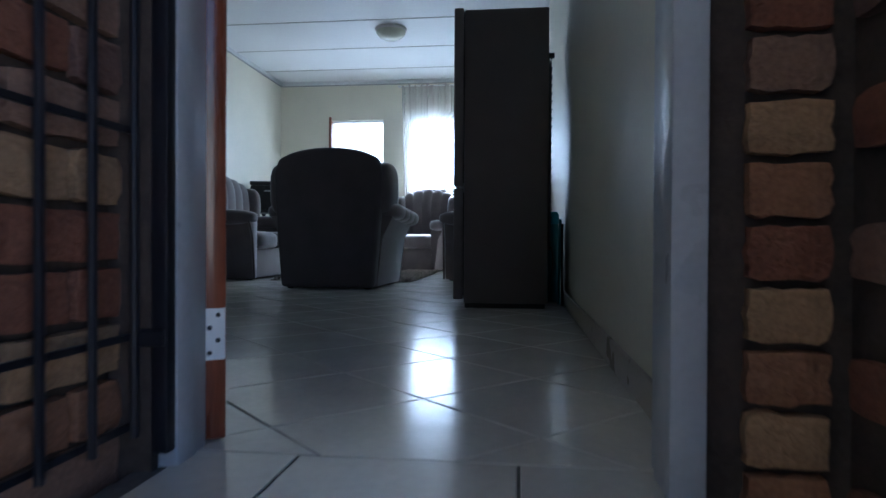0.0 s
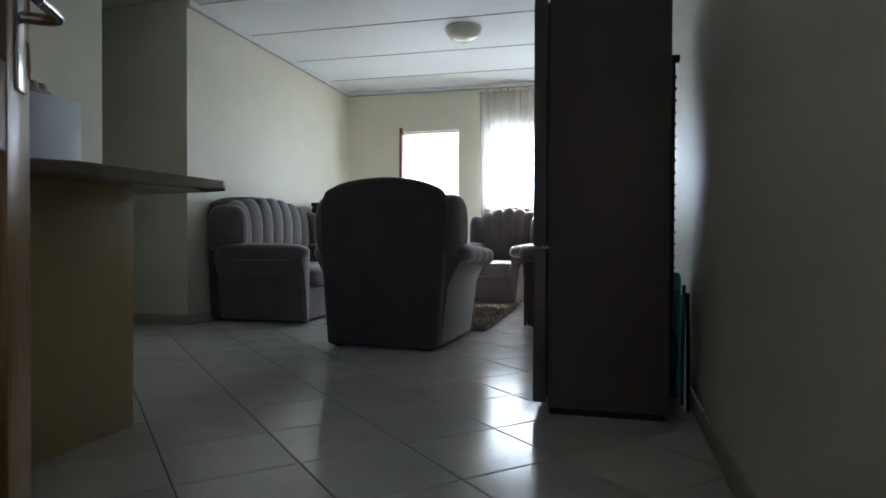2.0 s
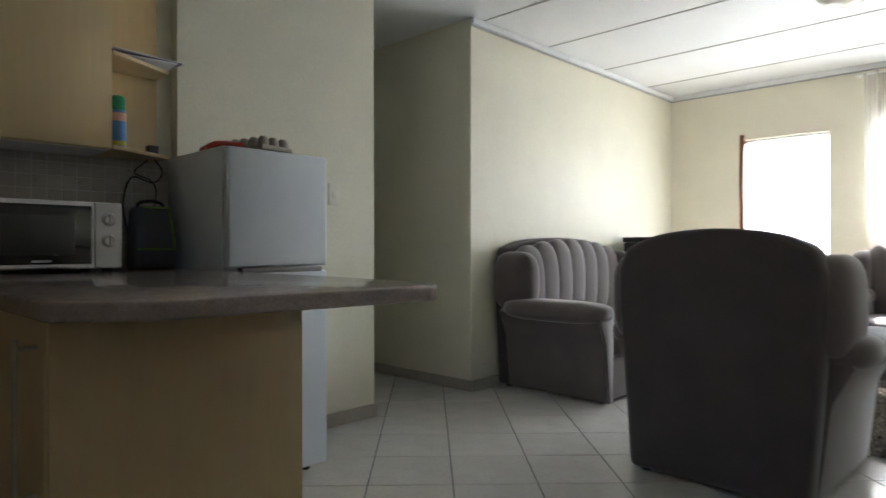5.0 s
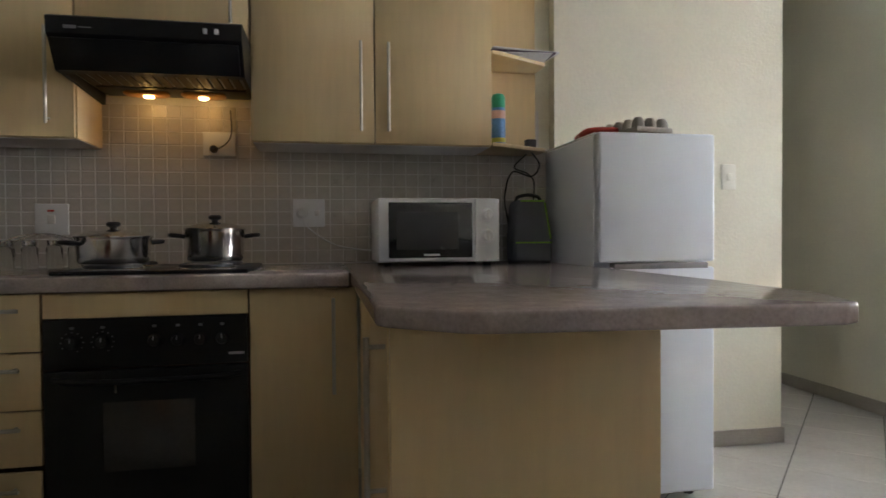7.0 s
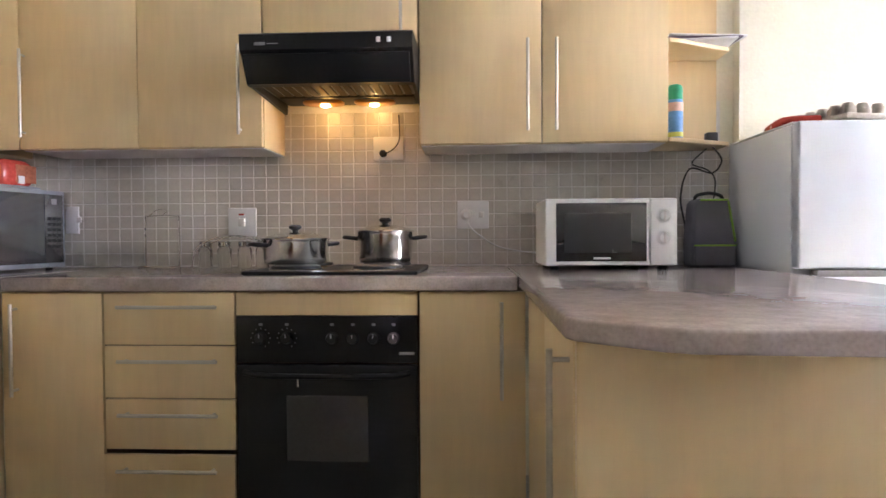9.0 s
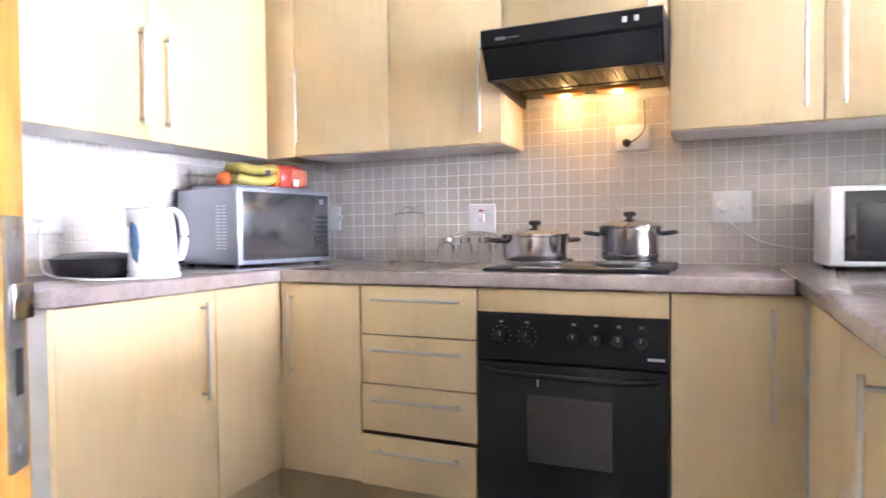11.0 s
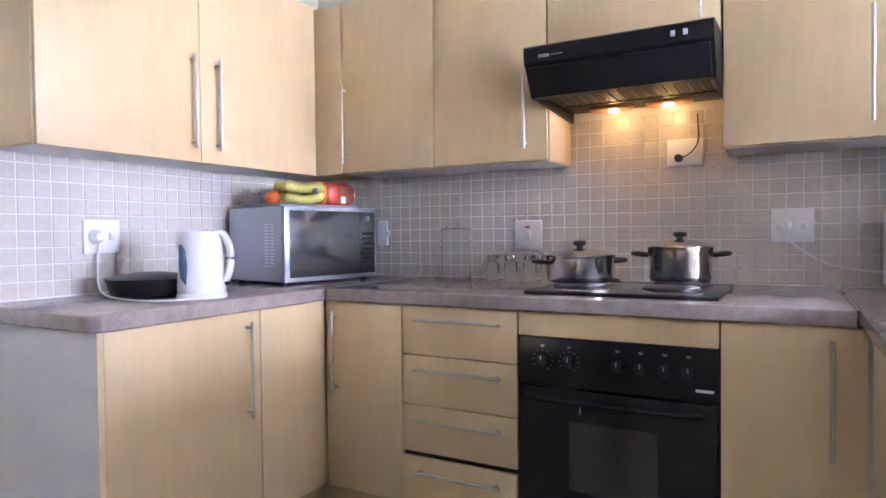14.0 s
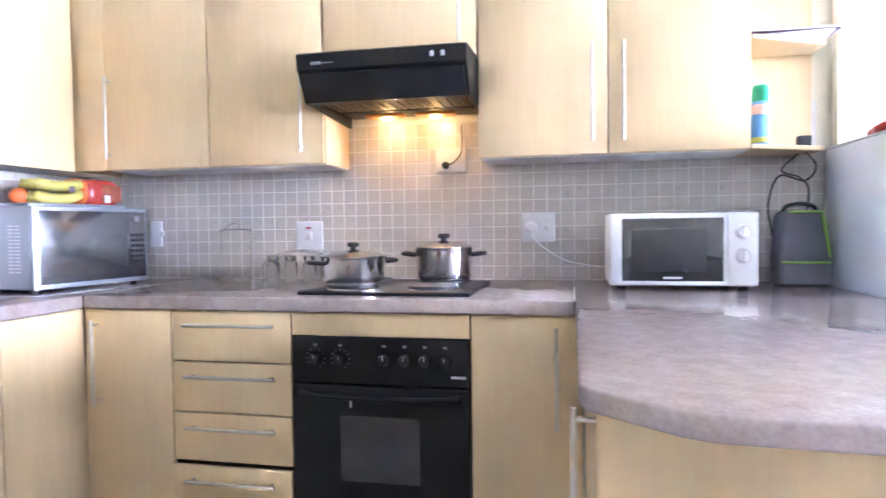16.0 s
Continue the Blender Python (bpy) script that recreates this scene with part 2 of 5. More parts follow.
def curve_pts(pts, n=6):
    """Catmull-Rom through pts."""
    P = [Vector(p) for p in pts]
    P = [2 * P[0] - P[1]] + P + [2 * P[-1] - P[-2]]
    out = []
    for i in range(1, len(P) - 2):
        for k in range(n):
            t = k / n
            a, b, c, d = P[i - 1:i + 3]
            out.append(0.5 * ((2 * b) + (c - a) * t + (2 * a - 5 * b + 4 * c - d) * t * t + (3 * b - a - 3 * c + d) * t ** 3))
    out.append(P[-2])
    return out


def cushion(c, s, p=4.0, seg=20, bm=None, m=None):
    """A soft rounded block: a superellipsoid with half sizes s."""
    b = bmesh.new()
    bmesh.ops.create_uvsphere(b, u_segments=seg * 2, v_segments=seg, radius=1.0)
    for v in b.verts:
        x, y, z = v.co
        k = (abs(x) ** p + abs(y) ** p + abs(z) ** p) ** (-1 / p)
        v.co = Vector((c[0] + x * k * s[0], c[1] + y * k * s[1], c[2] + z * k * s[2]))
    if m:
        b.transform(m)
    if bm is not None:
        merge(bm, b)
        return bm
    return b


def prism(outline, lo, hi, axis='z', bevel=0.0, seg=2):
    """An outline of 2D points pushed from lo to hi along an axis."""
    b = bmesh.new()
    def P(u, v, w):
        return {'z': (u, v, w), 'y': (u, w, v), 'x': (w, u, v)}[axis]
    a = [b.verts.new(P(u, v, lo)) for u, v in outline]
    c = [b.verts.new(P(u, v, hi)) for u, v in outline]
    n = len(outline)
    b.faces.new(a)
    b.faces.new(c[::-1])
    for k in range(n):
        b.faces.new((a[k], c[k], c[(k + 1) % n], a[(k + 1) % n]))
    bmesh.ops.recalc_face_normals(b, faces=b.faces[:])
    if bevel:
        bmesh.ops.bevel(b, geom=b.edges[:], offset=bevel, segments=seg, profile=0.5, affect='EDGES')
    return b


def smooth(me, angle=40):
    me.polygons.foreach_set("use_smooth", [True] * len(me.polygons))
    me.set_sharp_from_angle(angle=math.radians(angle))


def part(name, bm, material, parent=None, label="", kind="", soft=True):
    me = bpy.data.meshes.new(name)
    bm.to_mesh(me)
    bm.free()
    me.materials.append(material)
    if soft:
        smooth(me)
    o = new(name, me)
    if parent is not None:
        o.parent = parent
    if label:
        o["label"] = label
    if kind:
        o["kind"] = kind
    return o


def thing(name, label, category, place=None, group=""):
    o = new(name)
    o.empty_display_size = 0.05
    tagged(o, label, category, group)
    if place is not None:
        o.matrix_world = place
    return o


def struct(name, bm, material, label, soft=False):
    return tagged(part(name, bm, material, soft=soft), label, "structure", kind="structure")


def bar_handle(name, a, b, out, parent, r=0.006):
    """A bar handle from a to b standing off along out on two posts."""
    a, b, out = Vector(a), Vector(b), Vector(out)
    bm = tube([a + out, b + out], r, 10)
    d = (b - a)
    for k in (0.06, 0.94):
        tube([a + d * k, a + d * k + out], r * 0.8, 8, bm)
    return part(name, bm, M_steel, parent, "brushed steel bar handle")
# ---- the setting ----
WX, KX, EX, NY, CZ = -3.30, -3.365, 0.30, 8.0, 2.60
struct("wall_kitchen_west", bm_box((KX - 0.22, -0.80, 0), (KX, 2.70, CZ)), M_wall, "cream plastered wall behind the kitchen cabinets")
struct("wall_passage_corner", bm_box((WX - 0.25, 2.70, 0), (WX, 3.87, CZ)), M_wall, "cream plastered wall ending at the passage")
struct("wall_passage_south", bm_box((-5.4, 3.67, 0), (WX - 0.25, 3.87, CZ)), M_wall, "cream plastered passage wall")
struct("wall_passage_end", bm_box((-5.6, 3.67, 0), (-5.4, 4.945, CZ)), M_wall, "cream plastered wall closing the passage")
struct("wall_passage_north", bm_box((-5.4, 4.745, 0), (WX - 0.25, 4.945, CZ)), M_wall, "cream plastered passage wall")
struct("wall_living_west", bm_box((WX - 0.25, 4.745, 0), (WX, NY + 0.22, CZ)), M_wall, "cream plastered living room side wall")
struct("wall_east", bm_box((EX, 0.47, 0), (EX + 0.22, NY + 0.22, CZ)), M_wall, "rough cream plastered long wall")
struct("wall_kitchen_south", bm_box((KX, -0.80, 0), (-0.85, -0.565, CZ)), M_wall, "cream plastered wall behind the kitchen counter")
# carried on out of view to y -2.6 to shut off sky light
struct("wall_porch_side", bm_box((-0.85, -2.60, -0.45), (-0.645, 0.37, CZ)), M_wall, "wall between kitchen and porch")
# north wall with its doorway and window
bm = bm_box((WX, NY, 0), (-2.58, NY + 0.22, CZ))
for lo, hi in (((-2.58, NY, 2.06), (-1.83, NY + 0.22, CZ)), ((-1.83, NY, 0), (-1.47, NY + 0.22, CZ)),
               ((-1.47, NY, 0), (-0.50, NY + 0.22, 1.08)), ((-1.47, NY, 2.10), (-0.50, NY + 0.22, CZ)), ((-0.50, NY, 0), (EX, NY + 0.22, CZ))):
    bm_box(lo, hi, bm=bm)
struct("wall_north", bm, M_wall, "cream plastered end wall with a doorway and a window")
# entrance wall with its door opening
bm = bm_box((-0.85, 0.37, 0), (-0.56, 0.47, CZ))
bm_box((-0.56, 0.37, 2.07), (0.30, 0.47, CZ), bm=bm)
struct("wall_entrance", bm, M_wall, "cream plastered wall round the entrance door")
struct("ceiling", bm_box((-5.6, -0.80, CZ), (EX + 0.22, NY + 0.22, CZ + 0.08)), M_ceil, "white ceiling boards")
bm = bmesh.new()
for y in (0.55, 1.40, 2.27, 3.13, 4.0, 4.86, 5.66, 6.55, 7.40):
    bm_box((KX, y - 0.008, CZ - 0.004), (EX, y + 0.008, CZ + 0.01), bm=bm)
struct("ceiling_cover_strips", bm, M_strip, "thin grey cover strips between ceiling boards")
# cornice
bm = bmesh.new()
for lo, hi in (((WX, 4.745, CZ - 0.045), (WX + 0.03, NY, CZ - 0.001)), ((WX + 0.03, NY - 0.03, CZ - 0.045), (EX, NY, CZ - 0.001)),
               ((EX - 0.03, 0.47, CZ - 0.045), (EX, NY - 0.03, CZ - 0.001)), ((KX, 2.72, CZ - 0.045), (WX + 0.03, 3.90, CZ - 0.001))):
    bm_box(lo, hi, 0.008, bm=bm)
struct("cornice", bm, M_ceil, "small white cornice under the ceiling", True)
# thin grey strip just below the cornice
bm = bmesh.new()
for lo, hi in (((WX + 0.003, 4.745, CZ - 0.060), (WX + 0.012, NY, CZ - 0.046)), ((WX + 0.012, NY - 0.012, CZ - 0.060), (EX, NY - 0.003, CZ - 0.046))):
    bm_box(lo, hi, bm=bm)
struct("cornice_line", bm, M_strip, "thin grey line under the cornice")


def skirting(name, lo, hi):
    struct(name, bm_box(lo, hi, 0.003), M_skirt, "beige tile skirting along the wall foot", True)


skirting("baseboard_west", (WX, 4.757, 0.003), (WX + 0.012, NY, 0.08))
skirting("baseboard_passage_north", (-5.4, 4.733, 0.003), (WX + 0.012, 4.745, 0.08))
skirting("baseboard_corner", (WX, 3.15, 0.003), (WX + 0.012, 3.882, 0.08))
skirting("baseboard_passage_south", (-5.4, 3.87, 0.003), (WX, 3.882, 0.08))
skirting("baseboard_east", (EX - 0.012, 0.48, 0.003), (EX, NY, 0.08))
skirting("baseboard_north", (-1.83, NY - 0.012, 0.003), (EX - 0.012, NY, 0.08))
# ground outside and the porch
struct("ground", bm_box((-60, -60, -0.60), (60, 80, -0.45)), M_ground, "pale sandy ground round the house")
struct("porch_step", bm_box((-0.64, 0.0, -0.45), (0.46, 0.20, -0.22)), M_step, "concrete porch step")
struct("porch_landing", bm_box((-0.64, 0.20, -0.45), (0.46, 0.47, -0.02)), M_step, "concrete landing under the threshold")
# unseen soffit, added to cut the sky light entering by the door
struct("porch_roof_blocker", bm_box((-0.645, -2.60, 2.45), (0.475, 0.37, 2.59)), M_ceil, "unseen porch soffit added to hold back sky light")
struct("porch_wall_east", bm_box((0.475, -0.70, -0.45), (0.70, 0.47, CZ)), M_mortar_shaded, "mortar backing of the porch side wall")
struct("porch_wall_return", bm_box((0.281, 0.36, -0.02), (0.475, 0.468, CZ)), M_mortar_shaded, "mortar backing of the brick return")
# unseen wall, added dark to block south light and limit bounce
struct("porch_wall_blocker", bm_box((-0.85, -2.80, -0.45), (0.70, -2.605, CZ)), M_mortar_shaded, "unseen dark wall added to block light from the south")
struct("porch_wall_reveal", bm_box((-0.603, 0.350, -0.02), (-0.532, 0.3695, 2.45)), M_mortar_shaded, "dark brown mortared reveal beside the entrance frame")
struct("floor_slab_back", bm_box((-3.6, NY + 0.0, -0.2), (0.5, 9.2, -0.02)), M_step, "concrete apron outside the back door")
# added glowing sheet, makes the doorway and window read white
struct("backdrop", bm_box((-6, 9.6, -0.02), (3, 9.62, 2.45)), M_backdrop_glow, "glowing sheet standing in for the bright yard beyond the openings")

# floor slab with grout, tiles come last
bm = bm_box((KX, 0.45, -0.2), (EX, NY, 0.0))
bm_box((KX, -0.565, -0.2), (-0.85, 0.45, 0.0), bm=bm)
bm_box((-5.4, 3.87, -0.2), (KX, 4.745, 0.0), bm=bm)
bm_box((-0.56, 0.20, -0.02), (0.30, 0.45, 0.0), bm=bm)
floor = struct("floor", bm, M_grout, "cream glazed floor tiles laid diagonally with dark joints")

# entrance door frame of folded steel
d = thing("door_1", "blue-grey painted steel entrance door frame", "door frame")
d["kind"] = "structure"
for nm, x0, x1 in (("jamb", -0.56, -0.508), ("jamb", 0.236, 0.279)):
    inner = x1 if x0 < 0 else x0
    s = 1 if x0 < 0 else -1
    y0 = 0.372 if s > 0 else 0.33
    o = [(x0 if s > 0 else x1, y0), (x0 if s > 0 else x1, 0.475), (inner, 0.475), (inner, 0.43), (inner + s * 0.006, 0.43), (inner + s * 0.006, y0)]
    part(nm, prism(o, 0.0, 2.07, 'z', 0.003), M_frame, d)
part("head", bm_box((-0.515, 0.33, 2.03), (0.236, 0.47, 2.075), 0.004), M_frame, d)

# door leaf standing open into the kitchen
u = Vector((-0.552, 0.834, 0))
n = Vector((0.834, 0.552, 0))
A = Vector((-0.521, 0.481, 0.008))
leafm = Matrix(((u.x, n.x, 0, A.x), (u.y, n.y, 0, A.y), (0, 0, 1, A.z), (0, 0, 0, 1)))
leaf = thing("entrance_door", "open mahogany-stained panelled wooden door with damaged lock edge", "door", leafm)
W, T, Hh = 0.82, 0.042, 2.0
for x0, x1 in ((0.0, 0.11), (W - 0.11, W)):
    part("stile", bm_box((x0, 0, 0), (x1, T, Hh), 0.003), M_door if x0 == 0 else M_stile, leaf)
for z0, z1 in ((0.0, 0.16), (0.80, 0.93), (1.42, 1.52), (Hh - 0.12, Hh)):
    part("rail", bm_box((0.11, 0.001, z0), (W - 0.11, T - 0.001, z1), 0.003), M_door, leaf)
for z0, z1 in ((0.16, 0.80), (0.93, 1.42), (1.52, Hh - 0.12)):
    part("muntin", bm_box((W / 2 - 0.045, 0.001, z0), (W / 2 + 0.045, T - 0.001, z1), 0.003), M_door, leaf)
    for x0, x1 in ((0.11, W / 2 - 0.045), (W / 2 + 0.045, W - 0.11)):
        b = bm_box((x0, T / 2 - 0.006, z0), (x1, T / 2 + 0.006, z1))
        bm_box((x0 + 0.035, T / 2 - 0.015, z0 + 0.035), (x1 - 0.035, T / 2 + 0.015, z1 - 0.035), 0.009, 1, bm=b)
        part("panel", b, M_door, leaf)
part("edge_strip", bm_box((W, 0.002, 0.0), (W + 0.004, T - 0.002, Hh), 0.001), M_pine, leaf, "bare varnished lock edge")
part("lock_plate", bm_box((W + 0.003, 0.011, 0.902), (W + 0.007, 0.031, 1.050), 0.001), M_lock, leaf, "scratched steel mortice lock plate")
part("latch", prism([(W + 0.006, 0.013), (W + 0.013, 0.013), (W + 0.009, 0.029), (W + 0.006, 0.029)], 0.990, 1.011, 'z', 0.001), M_chrome, leaf, "sprung steel latch bolt")
part("keyway", bm_box((W + 0.006, 0.017, 0.946), (W + 0.0075, 0.025, 0.973)), M_blackm, leaf)
for z in (1.040, 0.914):
    part("screw", lathe([(0.0, 0.0015), (0.0035, 0.001), (0.004, 0.0)], 12, pose(W + 0.007, 0.021, z, 0, 90, 0)), M_lock, leaf)
rs = random.Random(5)
for zc, n0 in ((0.957, 190), (1.050, 90)):
    b = bmesh.new()
    for k in range(n0):
        w_, l_ = rs.uniform(0.0003, 0.0007), rs.uniform(0.003, 0.008)
        bm_box((-w_, -0.002, -l_), (w_, rs.uniform(0.0002, 0.0012), l_), 0, 1, b, pose(W - 0.001 - abs(rs.gauss(0, 0.0065)), T, zc + rs.gauss(0, 0.010), rs.uniform(-6, 6), rs.uniform(-14, 14), 0))
    o = part("splinters", b, M_raw, leaf, "splintered raw wood by the lock", "stuff", False)
for z in (1.055, 1.042):
    part("screw", lathe([(0.0, 0.0015), (0.0022, 0.001), (0.0026, 0.0)], 12, pose(W - 0.010, T, z, -90, 0, 0)), M_lock, leaf)
h = part("handle_plate", bm_box((W - 0.075, T, 0.898), (W - 0.037, T + 0.005, 1.05), 0.004), M_chrome, leaf, "long chrome handle plate")
part("lever", tube(curve_pts([(W - 0.056, T, 1.012), (W - 0.056, T + 0.045, 1.012), (W - 0.075, T + 0.055, 1.013), (W - 0.16, T + 0.05, 1.009)]), 0.009, 10), M_chrome, h, "chrome door lever")
h = part("handle_plate", bm_box((W - 0.075, -0.005, 0.898), (W - 0.037, 0, 1.05), 0.004), M_chrome, leaf, "long chrome handle plate")
part("lever", tube(curve_pts([(W - 0.056, 0, 1.012), (W - 0.056, -0.045, 1.012), (W - 0.075, -0.055, 1.013), (W - 0.16, -0.05, 1.009)]), 0.009, 10), M_chrome, h, "chrome door lever")
for z in (0.14, 1.75):
    hg = part("hinge", bm_box((-0.003, 0.006, z), (0.0, T - 0.002, z + 0.09)), M_white, leaf, "white painted butt hinge")
    part("hinge_pin", tube([(-0.006, -0.001, z), (-0.006, -0.001, z + 0.09)], 0.006, 10), M_white, hg)
    for k in range(4):
        part("screw", lathe([(0.0, 0.002), (0.004, 0.001), (0.0045, 0)], 10, pose(-0.003, 0.014 + 0.014 * (k % 2), z + 0.012 + k * 0.022, 0, -90, 0)), M_blackm, hg)

# security gate folded back on the porch wall
gate = thing("security_gate", "black painted steel bar security gate standing open", "gate")
part("hinge_post", bm_box((-0.530, 0.345, 0.03), (-0.503, 0.371, 1.98), 0.004), M_gate, gate)
for y in (0.328, 0.234, 0.139, 0.045, -0.05, -0.145):
    part("upright", tube([(-0.545, y, 0.06), (-0.545, y, 1.95)], 0.0065, 8), M_gate, gate)
for z in (0.075, 0.21, 0.52, 0.83, 1.14, 1.45, 1.76, 1.95):
    part("crossbar", bm_box((-0.558, -0.30, z - 0.005), (-0.552, 0.343, z + 0.005)), M_gate, gate)
part("end_post", bm_box((-0.562, -0.33, 0.03), (-0.53, -0.30, 1.98), 0.004), M_gate, gate)
part("hinge_bracket", bm_box((-0.558, 0.334, 0.195), (-0.505, 0.3445, 0.220), 0.003), M_gate, gate)

# back doorway: frame and glazed leaf opened outwards, with bars
bd = thing("door_2", "dark wooden back doorway frame", "door frame")
bd["kind"] = "structure"
part("jamb", bm_box((-2.60, NY - 0.02, 0), (-2.565, NY + 0.10, 2.11), 0.004), M_door, bd)
part("jamb", bm_box((-1.845, NY + 0.05, 0), (-1.825, NY + 0.15, 2.06), 0.004), M_white, bd)
part("head", bm_box((-2.565, NY + 0.05, 2.04), (-1.845, NY + 0.15, 2.062), 0.004), M_white, bd)
bg = thing("back_security_gate", "white security gate leaf with upright bars outside the back doorway", "gate")
for x in (-2.50, -2.46, -2.42):
    part("upright", tube([(x, NY + 0.16 + (x + 2.5) * 1.2, 0.02), (x, NY + 0.16 + (x + 2.5) * 1.2, 1.72 if x < -2.45 else 1.45)], 0.008, 8), M_strip, bg)
for z in (0.1, 0.9, 1.44):
    part("crossbar", tube([(-2.51, NY + 0.15, z), (-2.41, NY + 0.27, z)], 0.007, 8), M_strip, bg)
# window frame
w = thing("window_1", "white steel window frame behind sheer curtains", "window")
w["kind"] = "structure"
for lo, hi, nm in (((-1.47, NY + 0.10, 1.08), (-1.435, NY + 0.14, 2.10), "window_frame"), ((-0.535, NY + 0.10, 1.08), (-0.50, NY + 0.14, 2.10), "window_frame"),
                   ((-1.435, NY + 0.10, 1.08), (-0.535, NY + 0.14, 1.115), "window_frame"), ((-1.435, NY + 0.10, 2.065), (-0.535, NY + 0.14, 2.10), "window_frame"),
                   ((-1.00, NY + 0.10, 1.115), (-0.975, NY + 0.14, 2.065), "mullion")):
    part(nm, bm_box(lo, hi, 0.003), M_white, w)
for x0, x1 in ((-1.435, -1.00), (-0.975, -0.535)):
    p = part("pane", bm_box((x0, NY + 0.118, 1.115), (x1, NY + 0.122, 2.065)), M_glass, w)
    p.visible_shadow = False
part("window_sill", bm_box((-1.5, NY - 0.05, 1.055), (-0.47, NY + 0.10, 1.08), 0.004), M_white, w)

# curtains of sheer voile on a rail, drawn to the sides and knotted
rail = thing("curtain_rail", "thin white curtain rail under the ceiling", "curtain rail")
part("rod", tube([(-1.62, NY - 0.07, 2.50), (-0.25, NY - 0.07, 2.50)], 0.008, 8), M_white, rail)
for x in (-1.60, -0.95, -0.27):
    part("bracket", bm_box((x - 0.008, NY - 0.075, 2.49), (x + 0.008, NY, 2.51), 0.002), M_white, rail)


def sheer(label, top, low, z0, z1, gather, seed, edge=None):
    r = random.Random(seed)
    b = bmesh.new()
    nu, nv = 90, 40
    ph = [r.uniform(0, 6.28) for _ in range(3)]
    g = []
    for j in range(nv + 1):
        v = j / nv
        z = z1 + (z0 - z1) * v
        k = gather(v)
        x0, x1 = top[0] + (low[0] - top[0]) * k, top[1] + (low[1] - top[1]) * k
        row = []
        for i in range(nu + 1):
            s = i / nu
            y = NY - 0.07 + 0.009 * math.sin(s * 62 + ph[0]) + 0.012 * math.sin(s * 31 + ph[1] + 2 * v) + 0.006 * math.sin(s * 140 + ph[2])
            row.append(b.verts.new((x0 + (x1 - x0) * s, y, z + 0.01 * math.sin(s * 20 + seed))))
        g.append(row)
    for j in range(nv):
        for i in range(nu):
            b.faces.new((g[j][i], g[j][i + 1], g[j + 1][i + 1], g[j + 1][i]))
    return tagged(part("sheer_curtain", b, M_sheer), label, "curtain")


sheer("white sheer voile curtain bunched beside the window", (-1.56, -1.15), (-1.52, -1.22), 0.70, 2.51, lambda v: v, 3)
sheer("white sheer voile curtain drawn back to a knot", (-1.30, -0.30), (-1.17, -1.08), 1.05, 2.51, lambda v: max(0.0, (v - 0.25) / 0.75) ** 0.45 if v > 0.25 else 0.0, 8)
# ceiling lamp
cl = thing("ceiling_light", "oval glass ceiling light with a pale bowl, switched off", "ceiling light", pose(-1.31, 5.95, CZ))
part("base", lathe([(0, 0), (0.165, 0), (0.17, -0.012), (0.16, -0.03), (0, -0.03)], 40), M_carcass, cl)
part("bowl", lathe([(0.155, -0.025), (0.15, -0.05), (0.12, -0.085), (0.07, -0.108), (0.0, -0.116)], 40), mat("frosted_glass_bowl", (0.74, 0.76, 0.62), 0.2, var=0.06), cl, "frosted pale glass bowl")
# ---- kitchen ----
BX, TZ0, TZ1 = -2.66, 0.865, 0.912   # base fronts, worktop
SY = 0.03                             # front of the south run
G = "kitchen base units"


def wood_door(parent, lo, hi, name="door"):
    return part(name, bm_box(lo, hi, 0.0025), M_maple, parent)


def base_w(y0, y1, label, handle_y=None):
    c = thing("base_cabinet", label, "cabinet", group=G)
    # body coloured dark so the door gaps look shaded
    part("body", bm_box((KX + 0.01, y0 + 0.001, 0.14), (BX - 0.045, y1 - 0.001, TZ0 - 0.001)), M_gap_shade, c)
    part("kickboard", bm_box((BX - 0.075, y0 + 0.001, 0.003), (BX - 0.06, y1 - 0.001, 0.14)), M_kick, c)
    return c


c = base_w(SY + 0.0, 0.386, "maple laminate corner base cabinet with one door")
dd = wood_door(c, (BX - 0.018, SY + 0.012, 0.152), (BX, 0.383, TZ0 - 0.004))
bar_handle("handle", (BX, SY + 0.062, 0.825), (BX, SY + 0.062, 0.52), (0.03, 0, 0), dd)
c = base_w(0.386, 0.83, "maple laminate unit of four drawers, the lowest slightly open")
for z0, z1, o in ((0.688, 0.860, 0), (0.512, 0.683, 0), (0.342, 0.507, 0), (0.152, 0.328, 0.012)):
    dd = wood_door(c, (BX - 0.018 + o, 0.389, z0), (BX + o, 0.827, z1), "drawer_front")
    bar_handle("handle", (BX + o, 0.447, z1 - 0.046), (BX + o, 0.778, z1 - 0.046), (0.028, 0, 0), dd)
c = base_w(0.83, 1.43, "maple laminate oven housing unit")
part("filler_strip", bm_box((BX - 0.018, 0.833, 0.785), (BX, 1.427, TZ0 - 0.004), 0.002), M_maple, c)
c = base_w(1.43, 1.775, "maple laminate base cabinet with one door")
dd = wood_door(c, (BX - 0.018, 1.433, 0.152), (BX, 1.772, TZ0 - 0.004))
bar_handle("handle", (BX, 1.695, 0.83), (BX, 1.695, 0.52), (0.03, 0, 0), dd)
